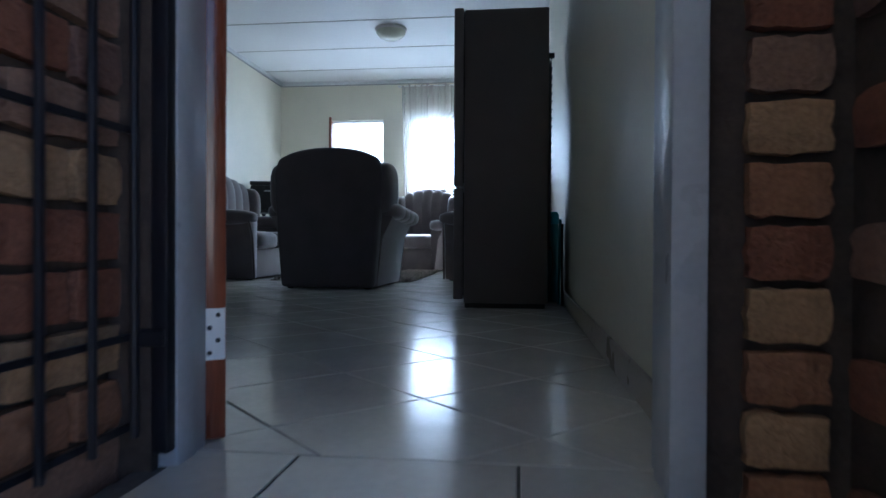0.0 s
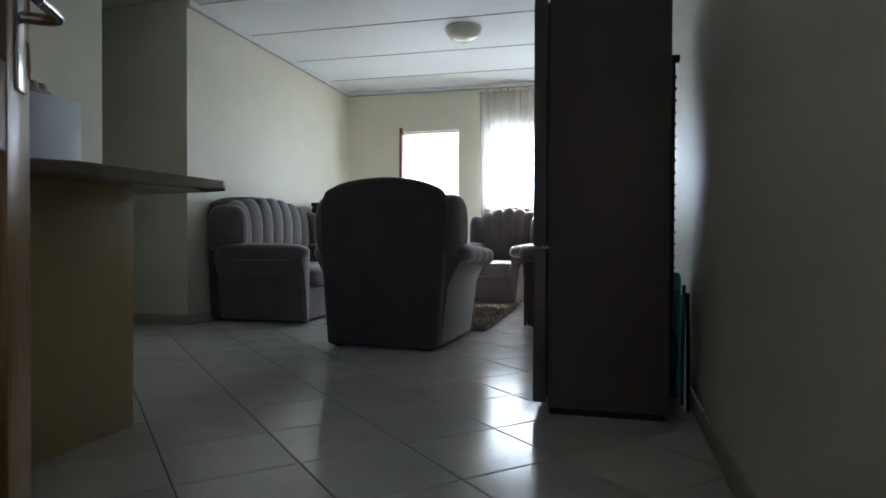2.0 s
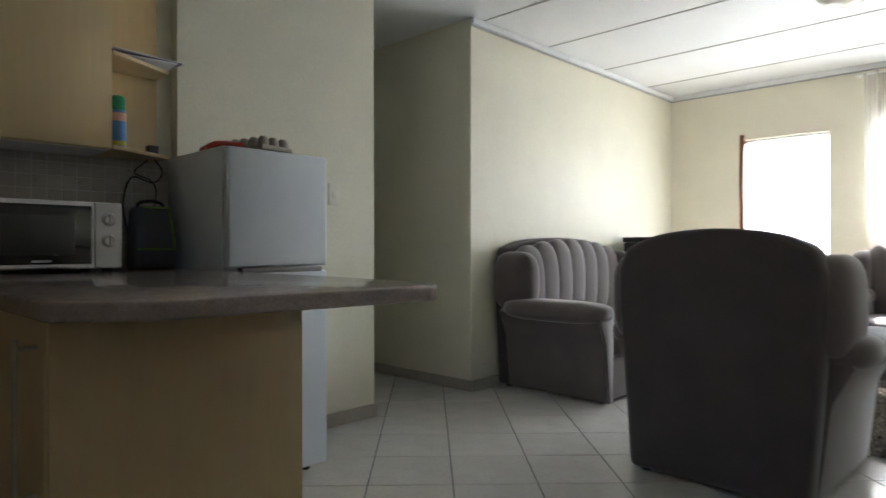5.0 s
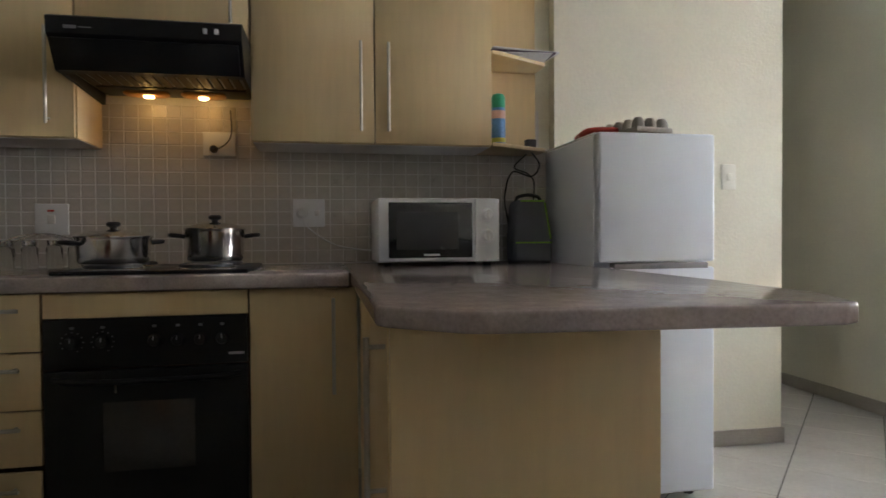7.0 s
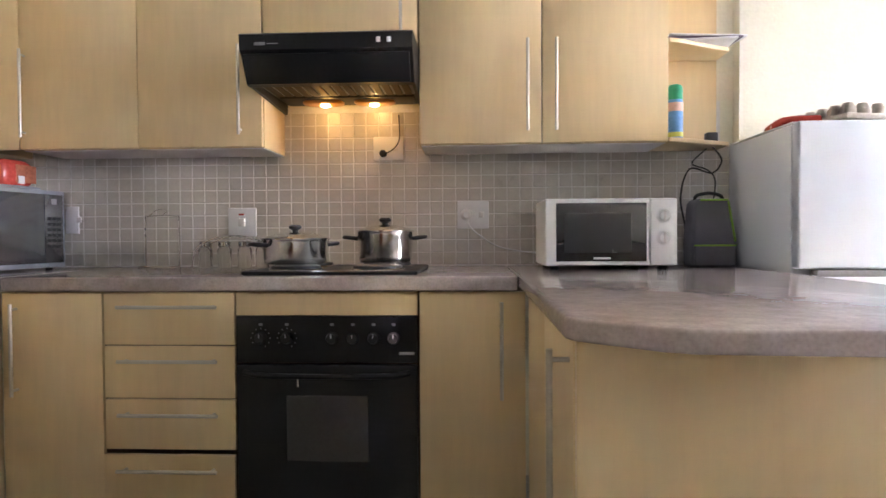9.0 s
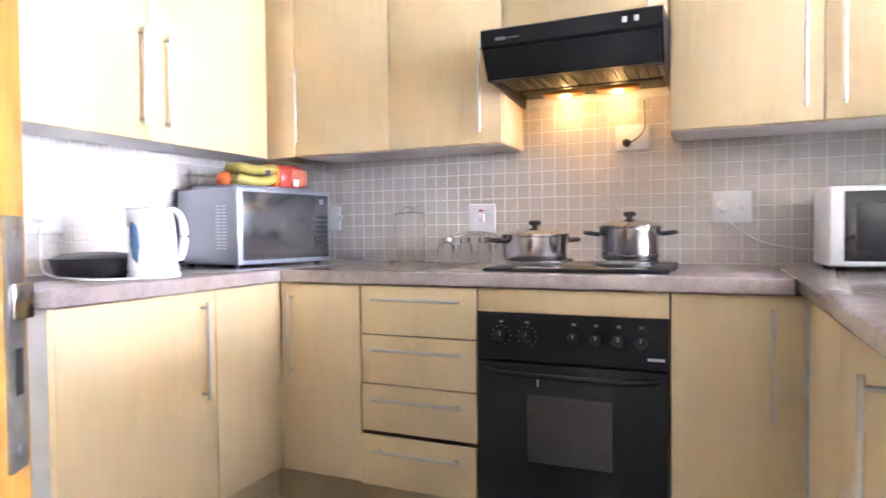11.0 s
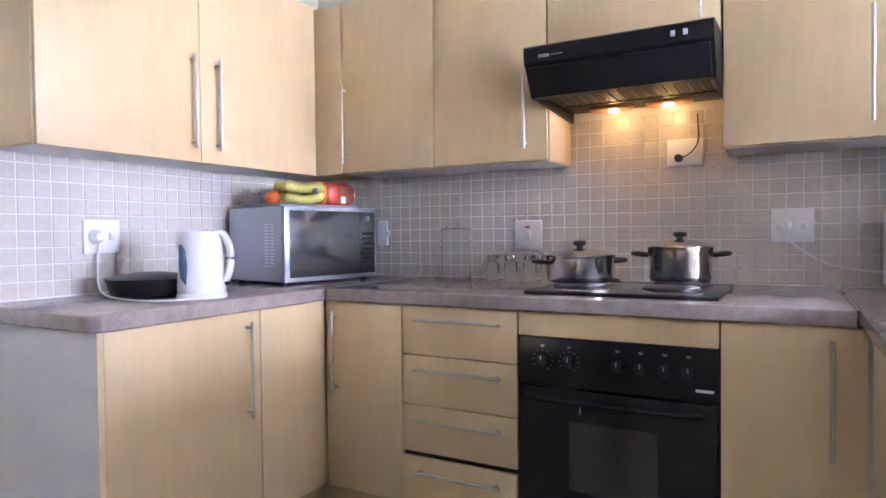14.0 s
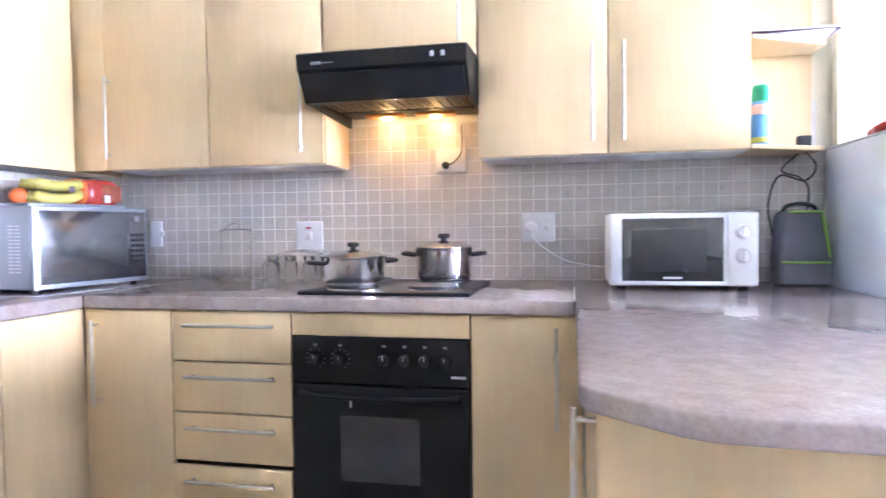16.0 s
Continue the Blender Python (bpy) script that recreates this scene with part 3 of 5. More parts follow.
# south run
part("kickboard", bm_box((BX - 0.075, SY - 0.075, 0.003), (BX - 0.0605, SY - 0.001, 0.14)), M_kick, c)
part("kickboard", bm_box((BX - 0.059, SY - 0.075, 0.003), (-2.678, SY - 0.0605, 0.14)), M_kick, c)
for x0, x1, hx, lab in ((-2.677, -2.331, None, "maple laminate base cabinet with one plain door"), (-2.331, -1.775, -2.268, "maple laminate base cabinet with a bar handle")):
    c = thing("base_cabinet", lab, "cabinet", group=G)
    # same dark body, shade for the gaps round the doors
    part("body", bm_box((x0 + 0.001, -0.56, 0.14), (x1 - 0.001, SY - 0.045, TZ0 - 0.001)), M_gap_shade, c)
    part("kickboard", bm_box((x0 + 0.001, SY - 0.075, 0.003), (x1 - 0.001, SY - 0.06, 0.14)), M_kick, c)
    dd = wood_door(c, (x0 + 0.002, SY - 0.018, 0.152), (x1 - 0.002, SY, TZ0 - 0.004))
    if hx:
        bar_handle("handle", (hx, SY, 0.83), (hx, SY, 0.512), (0, 0.03, 0), dd)
# maple panel given the white colour to paint in the light washing it
ep = tagged(part("end_panel", bm_box((-1.773, -0.56, 0.003), (-1.757, SY, TZ0 - 0.001), 0.001), M_carcass), "maple end panel closing the base units, coloured pale as if light-washed", "panel")
part("edge_band", bm_box((-1.774, SY + 0.0003, 0.004), (-1.756, SY + 0.0025, TZ0 - 0.002)), M_maple, ep, "maple edge band")
# peninsula
c = thing("peninsula_cabinet", "maple laminate peninsula cabinet under the breakfast bar", "cabinet", group=G)
part("body", bm_box((BX + 0.001, 1.80, 0.14), (-1.74, 2.30, 0.874)), M_carcass, c)
part("kickboard", bm_box((BX + 0.001, 1.85, 0.003), (-1.74, 1.865, 0.14)), M_kick, c)
part("end_panel", bm_box((-1.738, 1.782, 0.003), (-1.720, 2.318, 0.874), 0.0015), M_maple, c)
part("back_panel", bm_box((BX, 2.302, 0.003), (-1.739, 2.318, 0.874), 0.0015), M_maple, c)
for x0, x1, hx in ((-2.63, -2.19, None), (-2.187, -1.742, -1.785)):
    dd = wood_door(c, (x0, 1.779, 0.152), (x1, 1.797, 0.866))
    if hx:
        bar_handle("handle", (hx, 1.779, 0.835), (hx, 1.779, 0.52), (0, -0.036, 0), dd)
# worktops
G2 = "worktops"
def worktop(outline, label, low=TZ0):
    o = thing("worktop", label, "worktop", group=G2)
    part("slab", prism(outline, low, TZ1, 'z', 0.007, 3), M_top, o)
    return o
FX = -2.635
wt = worktop([(KX + 0.001, SY + 0.027), (FX, SY + 0.027), (FX, 1.748), (KX + 0.001, 1.748)], "mottled brown-grey laminate worktop with the hob")
worktop([(KX + 0.001, -0.563), (-1.735, -0.563), (-1.735, SY + 0.004), (-1.76, SY + 0.025), (KX + 0.001, SY + 0.025)], "mottled brown-grey laminate worktop under the kettle")
worktop([(KX + 0.001, 1.750), (-1.648, 1.750), (-1.622, 1.762), (-1.530, 1.872), (-1.514, 1.91), (-1.475, 2.515), (-1.49, 2.55), (-1.66, 2.62), (-2.0, 2.64), (KX + 0.001, 2.64)], "mottled brown-grey laminate breakfast bar with a cut corner", 0.875)
for lo, hi in (((KX + 0.3, SY + 0.0245, TZ1 - 0.001), (FX, SY + 0.0285, TZ1 + 0.001)), ((KX + 0.3, 1.746, TZ1 - 0.001), (FX + 0.002, 1.752, TZ1 + 0.0015))):
    part("joint_strip", bm_box(lo, hi), M_steel, wt, "thin metal joint strip")
# wall cabinets
UX, UZ0, UZ1, UY = -3.068, 1.392, 2.16, -0.326
G3 = "kitchen wall units"
def wall_w(y0, y1, doors, label, z0=UZ0):
    c = thing("wall_cabinet", label, "cabinet", group=G3)
    part("body", bm_box((KX + 0.001, y0, z0), (UX - 0.026, y1, UZ1), 0.001), M_maple, c)
    part("underside", bm_box((KX + 0.012, y0 + 0.004, z0 - 0.003), (UX - 0.028, y1 - 0.004, z0 - 0.0005)), M_carcass, c, "white melamine underside")
    for a, b, hy in doors[1:]:
        # dark strip painting the shade between neighbouring doors
        part("gap_shade_strip", bm_box((UX - 0.026, a - 0.003, z0 + 0.002), (UX - 0.0185, a + 0.003, UZ1 - 0.01)), M_gap_shade, c)
    for a, b, hy in doors:
        dd = wood_door(c, (UX - 0.018, a + 0.002, z0 + 0.001), (UX, b - 0.002, UZ1))
        if hy is not None:
            bar_handle("handle", (UX, hy, z0 + 0.39 if z0 < 1.5 else z0 + 0.3), (UX, hy, z0 + 0.045), (0.028, 0, 0), dd)
    return c
wall_w(-0.19, 0.79, ((-0.19, 0.293, -0.165), (0.293, 0.79, 0.705)), "maple laminate wall cabinet with two doors")
wall_w(0.793, 1.398, ((0.793, 1.398, 1.335),), "maple laminate cabinet above the cooker hood", 1.778)
wall_w(1.401, 2.345, ((1.401, 1.87, 1.815), (1.87, 2.345, 1.922)), "maple laminate wall cabinet with two doors")
c = thing("wall_cabinet", "maple laminate corner wall cabinet with two doors", "cabinet", group=G3)
part("body", bm_box((KX + 0.001, -0.563, UZ0), (-1.812, UY - 0.02, UZ1), 0.001), M_maple, c)
part("underside", bm_box((KX + 0.29, -0.558, UZ0 - 0.003), (-1.816, UY - 0.022, UZ0 - 0.0005)), M_carcass, c, "white melamine underside")
part("corner_filler", bm_box((UX - 0.018, UY - 0.018, UZ0), (UX - 0.002, -0.192, UZ1), 0.001), M_maple, c)
for a, b, hx in ((-3.052, -2.402, -2.475), (-2.402, -1.812, -2.362)):
    dd = wood_door(c, (a + 0.002, UY - 0.018, UZ0 - 0.004), (b - 0.002, UY, UZ1))
    if b > -2:
        # painted shade behind the gap of the two doors
        part("gap_shade_strip", bm_box((a - 0.003, UY - 0.0199, UZ0 + 0.002), (a + 0.003, UY - 0.0185, UZ1 - 0.01)), M_gap_shade, c)
    bar_handle("handle", (hx, UY, UZ0 + 0.39), (hx, UY, UZ0 + 0.045), (0, 0.028, 0), dd)
# open end shelf
c = thing("corner_shelf", "open maple end shelf with slanted boards", "shelf", group=G3)
part("back", bm_box((KX + 0.001, 2.347, UZ0), (KX + 0.017, 2.625, UZ1)), M_maple, c)
for z in (UZ0, 1.765, 2.14):
    part("shelf_board", prism([(KX + 0.018, 2.347), (UX, 2.347), (UX - 0.012, 2.385), (UX - 0.10, 2.54), (KX + 0.15, 2.625), (KX + 0.018, 2.625)], z, z + 0.016, 'z', 0.002), M_maple, c)

# cooker hood
HY0, HY1 = 0.792, 1.400
hd = thing("cooker_hood", "black slanted cooker hood with two lit amber lamps", "cooker hood")
part("canopy", prism([(KX + 0.002, 1.775), (-2.835, 1.754), (-2.822, 1.746), (-2.827, 1.694), (-2.842, 1.684), (-2.900, 1.590), (-2.93, 1.588), (-2.94, 1.612), (KX + 0.002, 1.612)], HY0, HY1, 'y', 0.0), M_black, hd)
part("side_skirt", prism([(KX + 0.003, 1.614), (-2.93, 1.614), (-2.93, 1.591), (KX + 0.003, 1.569)], HY0, HY0 + 0.012, 'y'), M_black, hd)
part("side_skirt", prism([(KX + 0.003, 1.614), (-2.93, 1.614), (-2.93, 1.591), (KX + 0.003, 1.569)], HY1 - 0.012, HY1, 'y'), M_black, hd)
part("visor", prism([(-2.838, 1.683), (-2.829, 1.679), (-2.886, 1.588), (-2.898, 1.589)], HY0 + 0.012, HY1 - 0.012, 'y', 0.002), M_black, hd, "sloping black pull-out visor")
part("grease_filter", bm_box((-3.17, HY0 + 0.02, 1.6085), (-2.945, HY1 - 0.02, 1.6115)), M_grey, hd, "metal grease filter")
for k in range(15):
    y = HY0 + 0.03 + k * 0.037
    part("filter_slat", bm_box((-3.16, y, 1.602), (-2.95, y + 0.028, 1.608), 0.002, 1), M_amber_metal, hd)
part("light_bar", bm_box((-3.34, HY0 + 0.03, 1.603), (-3.19, HY1 - 0.03, 1.613), 0.002), M_blackm, hd)
for y in (0.985, 1.20):
    part("lamp_cover", cushion((-3.265, y, 1.598), (0.045, 0.085, 0.010), 3.5, 12), M_amber, hd, "amber lamp cover")
for y in (0.995, 1.20):
    part("bulb", cushion((-3.255, y, 1.585), (0.012, 0.020, 0.007), 2.2, 10), M_bulb, hd, "lit amber lamp")
for y in (1.275, 1.312):
    part("switch", bm_box((-2.829, y, 1.712), (-2.822, y + 0.014, 1.730), 0.001), M_white, hd)
part("badge", bm_box((-2.829, 0.845, 1.709), (-2.8245, 0.885, 1.722), 0.001), M_grey, hd)
part("badge_line", bm_box((-2.829, 0.89, 1.713), (-2.8245, 0.93, 1.716)), M_grey, hd)
for y in (0.995, 1.20):
    lamp("hood_lamp", 'POINT', pose(-3.26, y, 1.566), 0.0048, (1.0, 0.56, 0.10), 0.02)

# oven
ov = thing("built_in_oven", "black built-in oven with six knobs and a dark glass door", "oven")
part("control_panel", bm_box((BX - 0.02, 0.835, 0.632), (BX + 0.004, 1.425, 0.782), 0.003), M_black, ov)
dr = part("oven_door", bm_box((BX - 0.02, 0.835, 0.165), (BX + 0.006, 1.425, 0.624), 0.005), M_black, ov)
part("window", bm_box((BX + 0.006, 1.00, 0.312), (BX + 0.008, 1.266, 0.526), 0.001), mat("oven_window", (0.045, 0.042, 0.04), 0.08, spec=0.7, bump=0), dr, "smoked oven window")
part("door_handle", tube(curve_pts([(BX + 0.006, 0.86, 0.60), (BX + 0.034, 0.93, 0.596), (BX + 0.04, 1.13, 0.594), (BX + 0.034, 1.33, 0.596), (BX + 0.006, 1.40, 0.60)]), 0.009, 10), M_black, dr)
part("catch", bm_box((BX + 0.007, 1.035, 0.555), (BX + 0.012, 1.041, 0.58)), M_chrome, dr)
part("lower_trim", bm_box((BX - 0.02, 0.835, 0.145), (BX + 0.002, 1.425, 0.160), 0.002), M_black, ov)
for k, y in enumerate((0.916, 1.002, 1.150, 1.218, 1.285, 1.350)):
    kb = part("knob", lathe([(0.0, 0.020), (0.015, 0.020), (0.017, 0.006), (0.021, 0.0)], 20, pose(BX + 0.004, y, 0.712 + 0.0 * k, 0, 90, 0)), M_knob, ov)
    part("pointer", bm_box((BX + 0.0235, y - 0.001, 0.714), (BX + 0.0248, y + 0.001, 0.727)), M_white, kb)
    part("knob_mark", bm_box((BX + 0.004, y - 0.006, 0.752), (BX + 0.005, y + 0.006, 0.760)), M_grey, ov)
    if k < 2:
        for a in range(0, 300, 30):
            part("dial_mark", bm_box((-0.0005, -0.0018, -0.0018), (0.0006, 0.0018, 0.0018), m=pose(BX + 0.0045, y + 0.031 * math.sin(math.radians(a + 30)), 0.712 - 0.031 * math.cos(math.radians(a + 30)))), M_grey, ov)
part("badge", bm_box((BX + 0.004, 1.368, 0.659), (BX + 0.0052, 1.416, 0.667)), M_paper, ov)

# hob
hb = thing("hob", "black enamelled hob set in the worktop", "hob")
part("plate", bm_box((-3.20, 0.835, TZ1), (-2.70, 1.425, TZ1 + 0.014), 0.006), M_black, hb)
for x, y, r in ((-2.83, 0.985, 0.085), (-2.83, 1.275, 0.085), (-3.07, 0.985, 0.075), (-3.06, 1.275, 0.09)):
    part("hotplate", lathe([(0, 0.030), (r * 0.85, 0.030), (r, 0.027), (r * 1.04, 0.013)], 32, pose(x, y, TZ1)), M_blackm, hb)
    part("plate_ring", lathe([(r * 1.03, 0.013), (r * 1.04, 0.018), (r * 1.10, 0.016), (r * 1.12, 0.013)], 32, pose(x, y, TZ1)), M_chrome, hb)


def pot(x, y, r, h, label, turn=8):
    p = thing("cooking_pot", label, "pot", pose(x, y, TZ1 + 0.030, 0, 0, turn), "stainless pots on the hob")
    part("body", lathe([(0, 0), (r * 0.88, 0), (r * 0.93, 0.006), (r * 0.955, 0.02), (r, h * 0.9), (r * 1.03, h), (r * 0.98, h), (r * 0.9, 0.02), (0, 0.01)], 48), M_pot, p)
    lid = part("lid", lathe([(r * 1.04, h), (r * 1.05, h + 0.005), (r * 0.98, h + 0.008), (r * 0.6, h + 0.022), (0, h + 0.03)], 48), M_pot, p)
    part("lid_knob", lathe([(0.012, h + 0.026), (0.011, h + 0.034), (0.022, h + 0.040), (0.024, h + 0.048), (0.019, h + 0.054), (0, h + 0.055)], 24), M_knob, lid)
    for s in (-1, 1):
        part("handle", tube(curve_pts([(-0.025, s * r * 0.99, h * 0.78), (-0.03, s * (r + 0.035), h * 0.82), (0.0, s * (r + 0.05), h * 0.83), (0.03, s * (r + 0.035), h * 0.82), (0.025, s * r * 0.99, h * 0.78)]), 0.008, 8), M_knob, p)
    return p


pot(-3.06, 1.268, 0.106, 0.115, "polished stainless steel pot with lid and black handles")
pot(-2.93, 0.955, 0.119, 0.088, "shallow stainless steel pot with lid and black knob", 40)

# small microwave
mw = thing("microwave", "white microwave with black door and two dials", "microwave")
x0, x1, y0, y1, z0, z1 = -3.30, -2.975, 1.868, 2.343, TZ1 + 0.014, 1.174
part("case", bm_box((x0, y0, z0), (x1, y1, z1), 0.008), M_white, mw)
dr = part("door", bm_box((x1, y0 + 0.002, z0 + 0.004), (x1 + 0.018, y0 + 0.375, z1 - 0.003), 0.005), M_white, mw)
part("door_glass", bm_box((x1 + 0.017, y0 + 0.04, z0 + 0.018), (x1 + 0.020, y0 + 0.365, z1 - 0.018), 0.002), M_dglass, dr)
part("mesh_window", bm_box((x1 + 0.0195, y0 + 0.07, z0 + 0.05), (x1 + 0.0212, y0 + 0.31, z1 - 0.055), 0.001), mat("mesh_window_grey", (0.05, 0.05, 0.05), 0.25, fine=600), dr)
part("logo_bar", bm_box((x1 + 0.0195, y0 + 0.175, z0 + 0.026), (x1 + 0.021, y0 + 0.235, z0 + 0.033)), M_paper, dr)
pn = part("control_panel", bm_box((x1, y0 + 0.379, z0 + 0.004), (x1 + 0.016, y1 - 0.002, z1 - 0.003), 0.004), M_white, mw)
for z in (z1 - 0.065, z1 - 0.145):
    kb = part("dial", lathe([(0, 0.018), (0.018, 0.018), (0.022, 0.004), (0.026, 0)], 24, pose(x1 + 0.016, y0 + 0.425, z, 0, 90, 0)), M_white, pn)
    part("dial_grip", bm_box((x1 + 0.03, y0 + 0.421, z - 0.02), (x1 + 0.04, y0 + 0.429, z + 0.02), 0.002), M_carcass, kb)
for yy in (y0 + 0.04, y1 - 0.04):
    part("foot", bm_box((x1 - 0.05, yy - 0.015, TZ1), (x1 - 0.02, yy + 0.015, z0 + 0.002), 0.002), M_blackm, mw)
    part("foot", bm_box((x0 + 0.02, yy - 0.015, TZ1), (x0 + 0.05, yy + 0.015, z0 + 0.002), 0.002), M_blackm, mw)

# large silver oven in the corner
gm = pose(-2.645, -0.148, TZ1, 0, 0, 180 - 9.6)   # x along the front away from the kettle, y into the wall
go = thing("silver_microwave", "large silver microwave with mirrored black door", "microwave", gm)
part("case", bm_box((0, 0.02, 0.012), (0.51, 0.385, 0.318), 0.006), M_silver, go)
fr = part("front_frame", bm_box((0, 0.0, 0.012), (0.51, 0.02, 0.318), 0.004), M_silver, go)
part("door_glass", bm_box((0.022, -0.004, 0.03), (0.405, 0.001, 0.302), 0.001), M_mirror, fr)
pn = part("control_panel", bm_box((0.408, -0.004, 0.03), (0.497, 0.001, 0.302), 0.001), M_mirror, fr)
part("display", bm_box((0.44, -0.0055, 0.262), (0.465, -0.0035, 0.285)), M_grey, pn)
for r in range(6):
    for k in range(3):
        part("button", bm_box((0.42 + k * 0.024, -0.0052, 0.09 + r * 0.022), (0.438 + k * 0.024, -0.0035, 0.102 + r * 0.022)), M_blackm, pn)
for x in (0.03, 0.48):
    for y in (0.05, 0.34):
        part("foot", lathe([(0, 0), (0.014, 0), (0.014, 0.013), (0, 0.013)], 12, pose(x, y, 0)), M_blackm, go)
for r in range(14):
    for k in range(2):
        part("vent_slot", bm_box((-0.0015, 0.07 + k * 0.035, 0.075 + r * 0.013), (0.0005, 0.095 + k * 0.035, 0.079 + r * 0.013)), M_white, go)
# tray with fruit and bread on it
def on_oven(x, y):
    return gm @ pose(x, y, 0.318)
tr_ = thing("tray", "silver metal tray on the microwave", "tray", on_oven(0.24, 0.19))
part("plate", prism([(-0.21, -0.13), (0.21, -0.13), (0.21, 0.13), (-0.21, 0.13)], 0.001, 0.008, 'z', 0.003), M_silver, tr_)
part("rim", tube(curve_pts([(-0.21, -0.13, 0.010), (0.21, -0.13, 0.010), (0.21, 0.13, 0.010), (-0.21, 0.13, 0.010), (-0.21, -0.13, 0.010)], 3), 0.004, 6), M_silver, tr_)
bn = thing("banana_bunch", "yellow bananas in a clear bag with orange print", "bananas", on_oven(0.18, 0.13) @ pose(0, 0, 0.008))
for k in range(6):
    yb, up = -0.055 + 0.040 * (k % 3), 0.048 * (k // 3)
    part("banana", tube(curve_pts([(-0.105, yb + 0.01, 0.034 + up), (-0.09, yb, 0.030 + up), (-0.04, yb - 0.004, 0.024 + up), (0.02, yb, 0.028 + up), (0.075, yb + 0.004, 0.045 + up * 0.8)], 4), 0.021, 10), M_yellow, bn)
part("bag_end", cushion((0.088, 0, 0.056), (0.020, 0.075, 0.055), 3, 12), M_orange, bn, "orange printed bag end")
part("sticker", bm_box((0.01, -0.078, 0.05), (0.035, -0.073, 0.075), 0.002), M_purple, bn)
bd_ = thing("bread_pack", "sliced bread in a red printed bag", "bread", on_oven(0.365, 0.13) @ pose(0, 0, 0.008, 0, 0, 4))
b = cushion((0, 0, 0.056), (0.090, 0.062, 0.056), 3.6, 16)
part("loaf", b, M_red, bd_)
part("print_panel", bm_box((-0.02, -0.063, 0.02), (0.08, -0.058, 0.09), 0.003), mat("bread_film_brown", (0.40, 0.13, 0.07), 0.25, var=0.3), bd_)
part("barcode", bm_box((-0.01, -0.065, 0.016), (0.018, -0.0625, 0.046)), M_paper, bd_)
fo = thing("fruit_bag", "orange fruit in a knotted film bag", "fruit", on_oven(0.06, 0.15) @ pose(0, 0, 0.008))
part("orange_fruit", cushion((0, 0, 0.032), (0.035, 0.035, 0.032), 2.0, 12), M_orange, fo)
part("dark_plum", cushion((0.045, 0.03, 0.03), (0.035, 0.035, 0.03), 2.0, 12), M_purple, fo)

# kettle
kt = thing("kettle", "white plastic jug kettle with a blue gauge", "kettle", pose(-2.19, -0.085, TZ1, 0, 0, 30))
part("power_base", lathe([(0, 0), (0.079, 0), (0.079, 0.012), (0.074, 0.018), (0, 0.018)], 32), M_white, kt)
b = lathe([(0, 0.018), (0.074, 0.018), (0.076, 0.03), (0.070, 0.12), (0.062, 0.205), (0.060, 0.215), (0.0, 0.222)], 36)
part("jug", b, M_white, kt)
part("spout", prism([(-0.03, 0.0), (0.0, -0.032), (0.03, 0.0)], 0.16, 0.218, 'z', 0.004), M_white, kt).matrix_local = pose(0, -0.052, 0)
part("handle", tube(curve_pts([(0, 0.045, 0.210), (0, 0.072, 0.205), (0, 0.091, 0.17), (0, 0.094, 0.115), (0, 0.084, 0.07), (0, 0.064, 0.05)]), 0.0125, 12), M_white, kt)
part("gauge", prism([(-0.010, 0.042), (0.014, 0.065), (0.021, 0.105), (0.020, 0.175), (0.002, 0.16), (-0.012, 0.11)], 0.060, 0.0752, 'y', 0.002), M_bluewin, kt).matrix_local = pose(0, 0, 0, 0, 0, -116)
part("rocker_switch", bm_box((-0.010, 0.076, 0.040), (0.010, 0.092, 0.052), 0.003), M_knob, kt)
# pan
fp = thing("frying_pan", "black frying pan turned beside the kettle", "pan", pose(-2.16, -0.30, TZ1))
part("bowl", lathe([(0, 0.0), (0.10, 0.0), (0.125, 0.012), (0.138, 0.055), (0.142, 0.062), (0.130, 0.057), (0.115, 0.016), (0, 0.008)], 44), M_black, fp)
part("lid", lathe([(0.138, 0.062), (0.11, 0.072), (0.05, 0.08), (0, 0.081)], 44), M_black, fp)
# sockets and switches
def socket(m, label, plug=True, switch=False, w=0.135, h=0.12):
    s = thing("wall_socket" if not switch else "wall_switch", label, "socket" if not switch else "switch", m)
    part("plate", bm_box((-w / 2, -0.010, -h / 2), (w / 2, 0, h / 2), 0.003), M_white if w > 0.08 or not switch else M_switch, s)
    if switch:
        part("rocker", bm_box((-0.014, -0.016, -0.018), (0.014, -0.009, 0.018), 0.002), M_carcass if w > 0.1 else M_switch, s)
        if w > 0.1:
            part("indicator", bm_box((-0.014, -0.0115, 0.03), (0.010, -0.0095, 0.038)), M_red, s)
    else:
        part("rocker", bm_box((0.025, -0.014, -0.012), (0.045, -0.009, 0.012), 0.002), M_carcass, s)
        if plug:
            part("plug", lathe([(0, 0.032), (0.014, 0.032), (0.024, 0.016), (0.026, 0)], 20, pose(-0.028, -0.010, 0.0, 90, 0, 0)), M_white, s, "white three-pin plug")
    return s
WF = KX + 0.007
socket(pose(-2.15, -0.558, 1.115, 0, 0, 180), "white double wall socket with a plug in it")
socket(pose(WF, 1.606, 1.13, 0, 0, 90), "white double wall socket with a plug in it")
socket(pose(WF, 1.243, 1.418, 0, 0, 90), "white wall socket under the hood with a black plug", False, w=0.13, h=0.10)
socket(pose(WF, 0.60, 1.105, 0, 0, 90), "white cooker isolator switch with a red indicator", False, True, 0.125, 0.125)
socket(pose(WF, -0.165, 1.12, 0, 0, 90), "white wall socket beside the silver microwave", False, w=0.06, h=0.12)
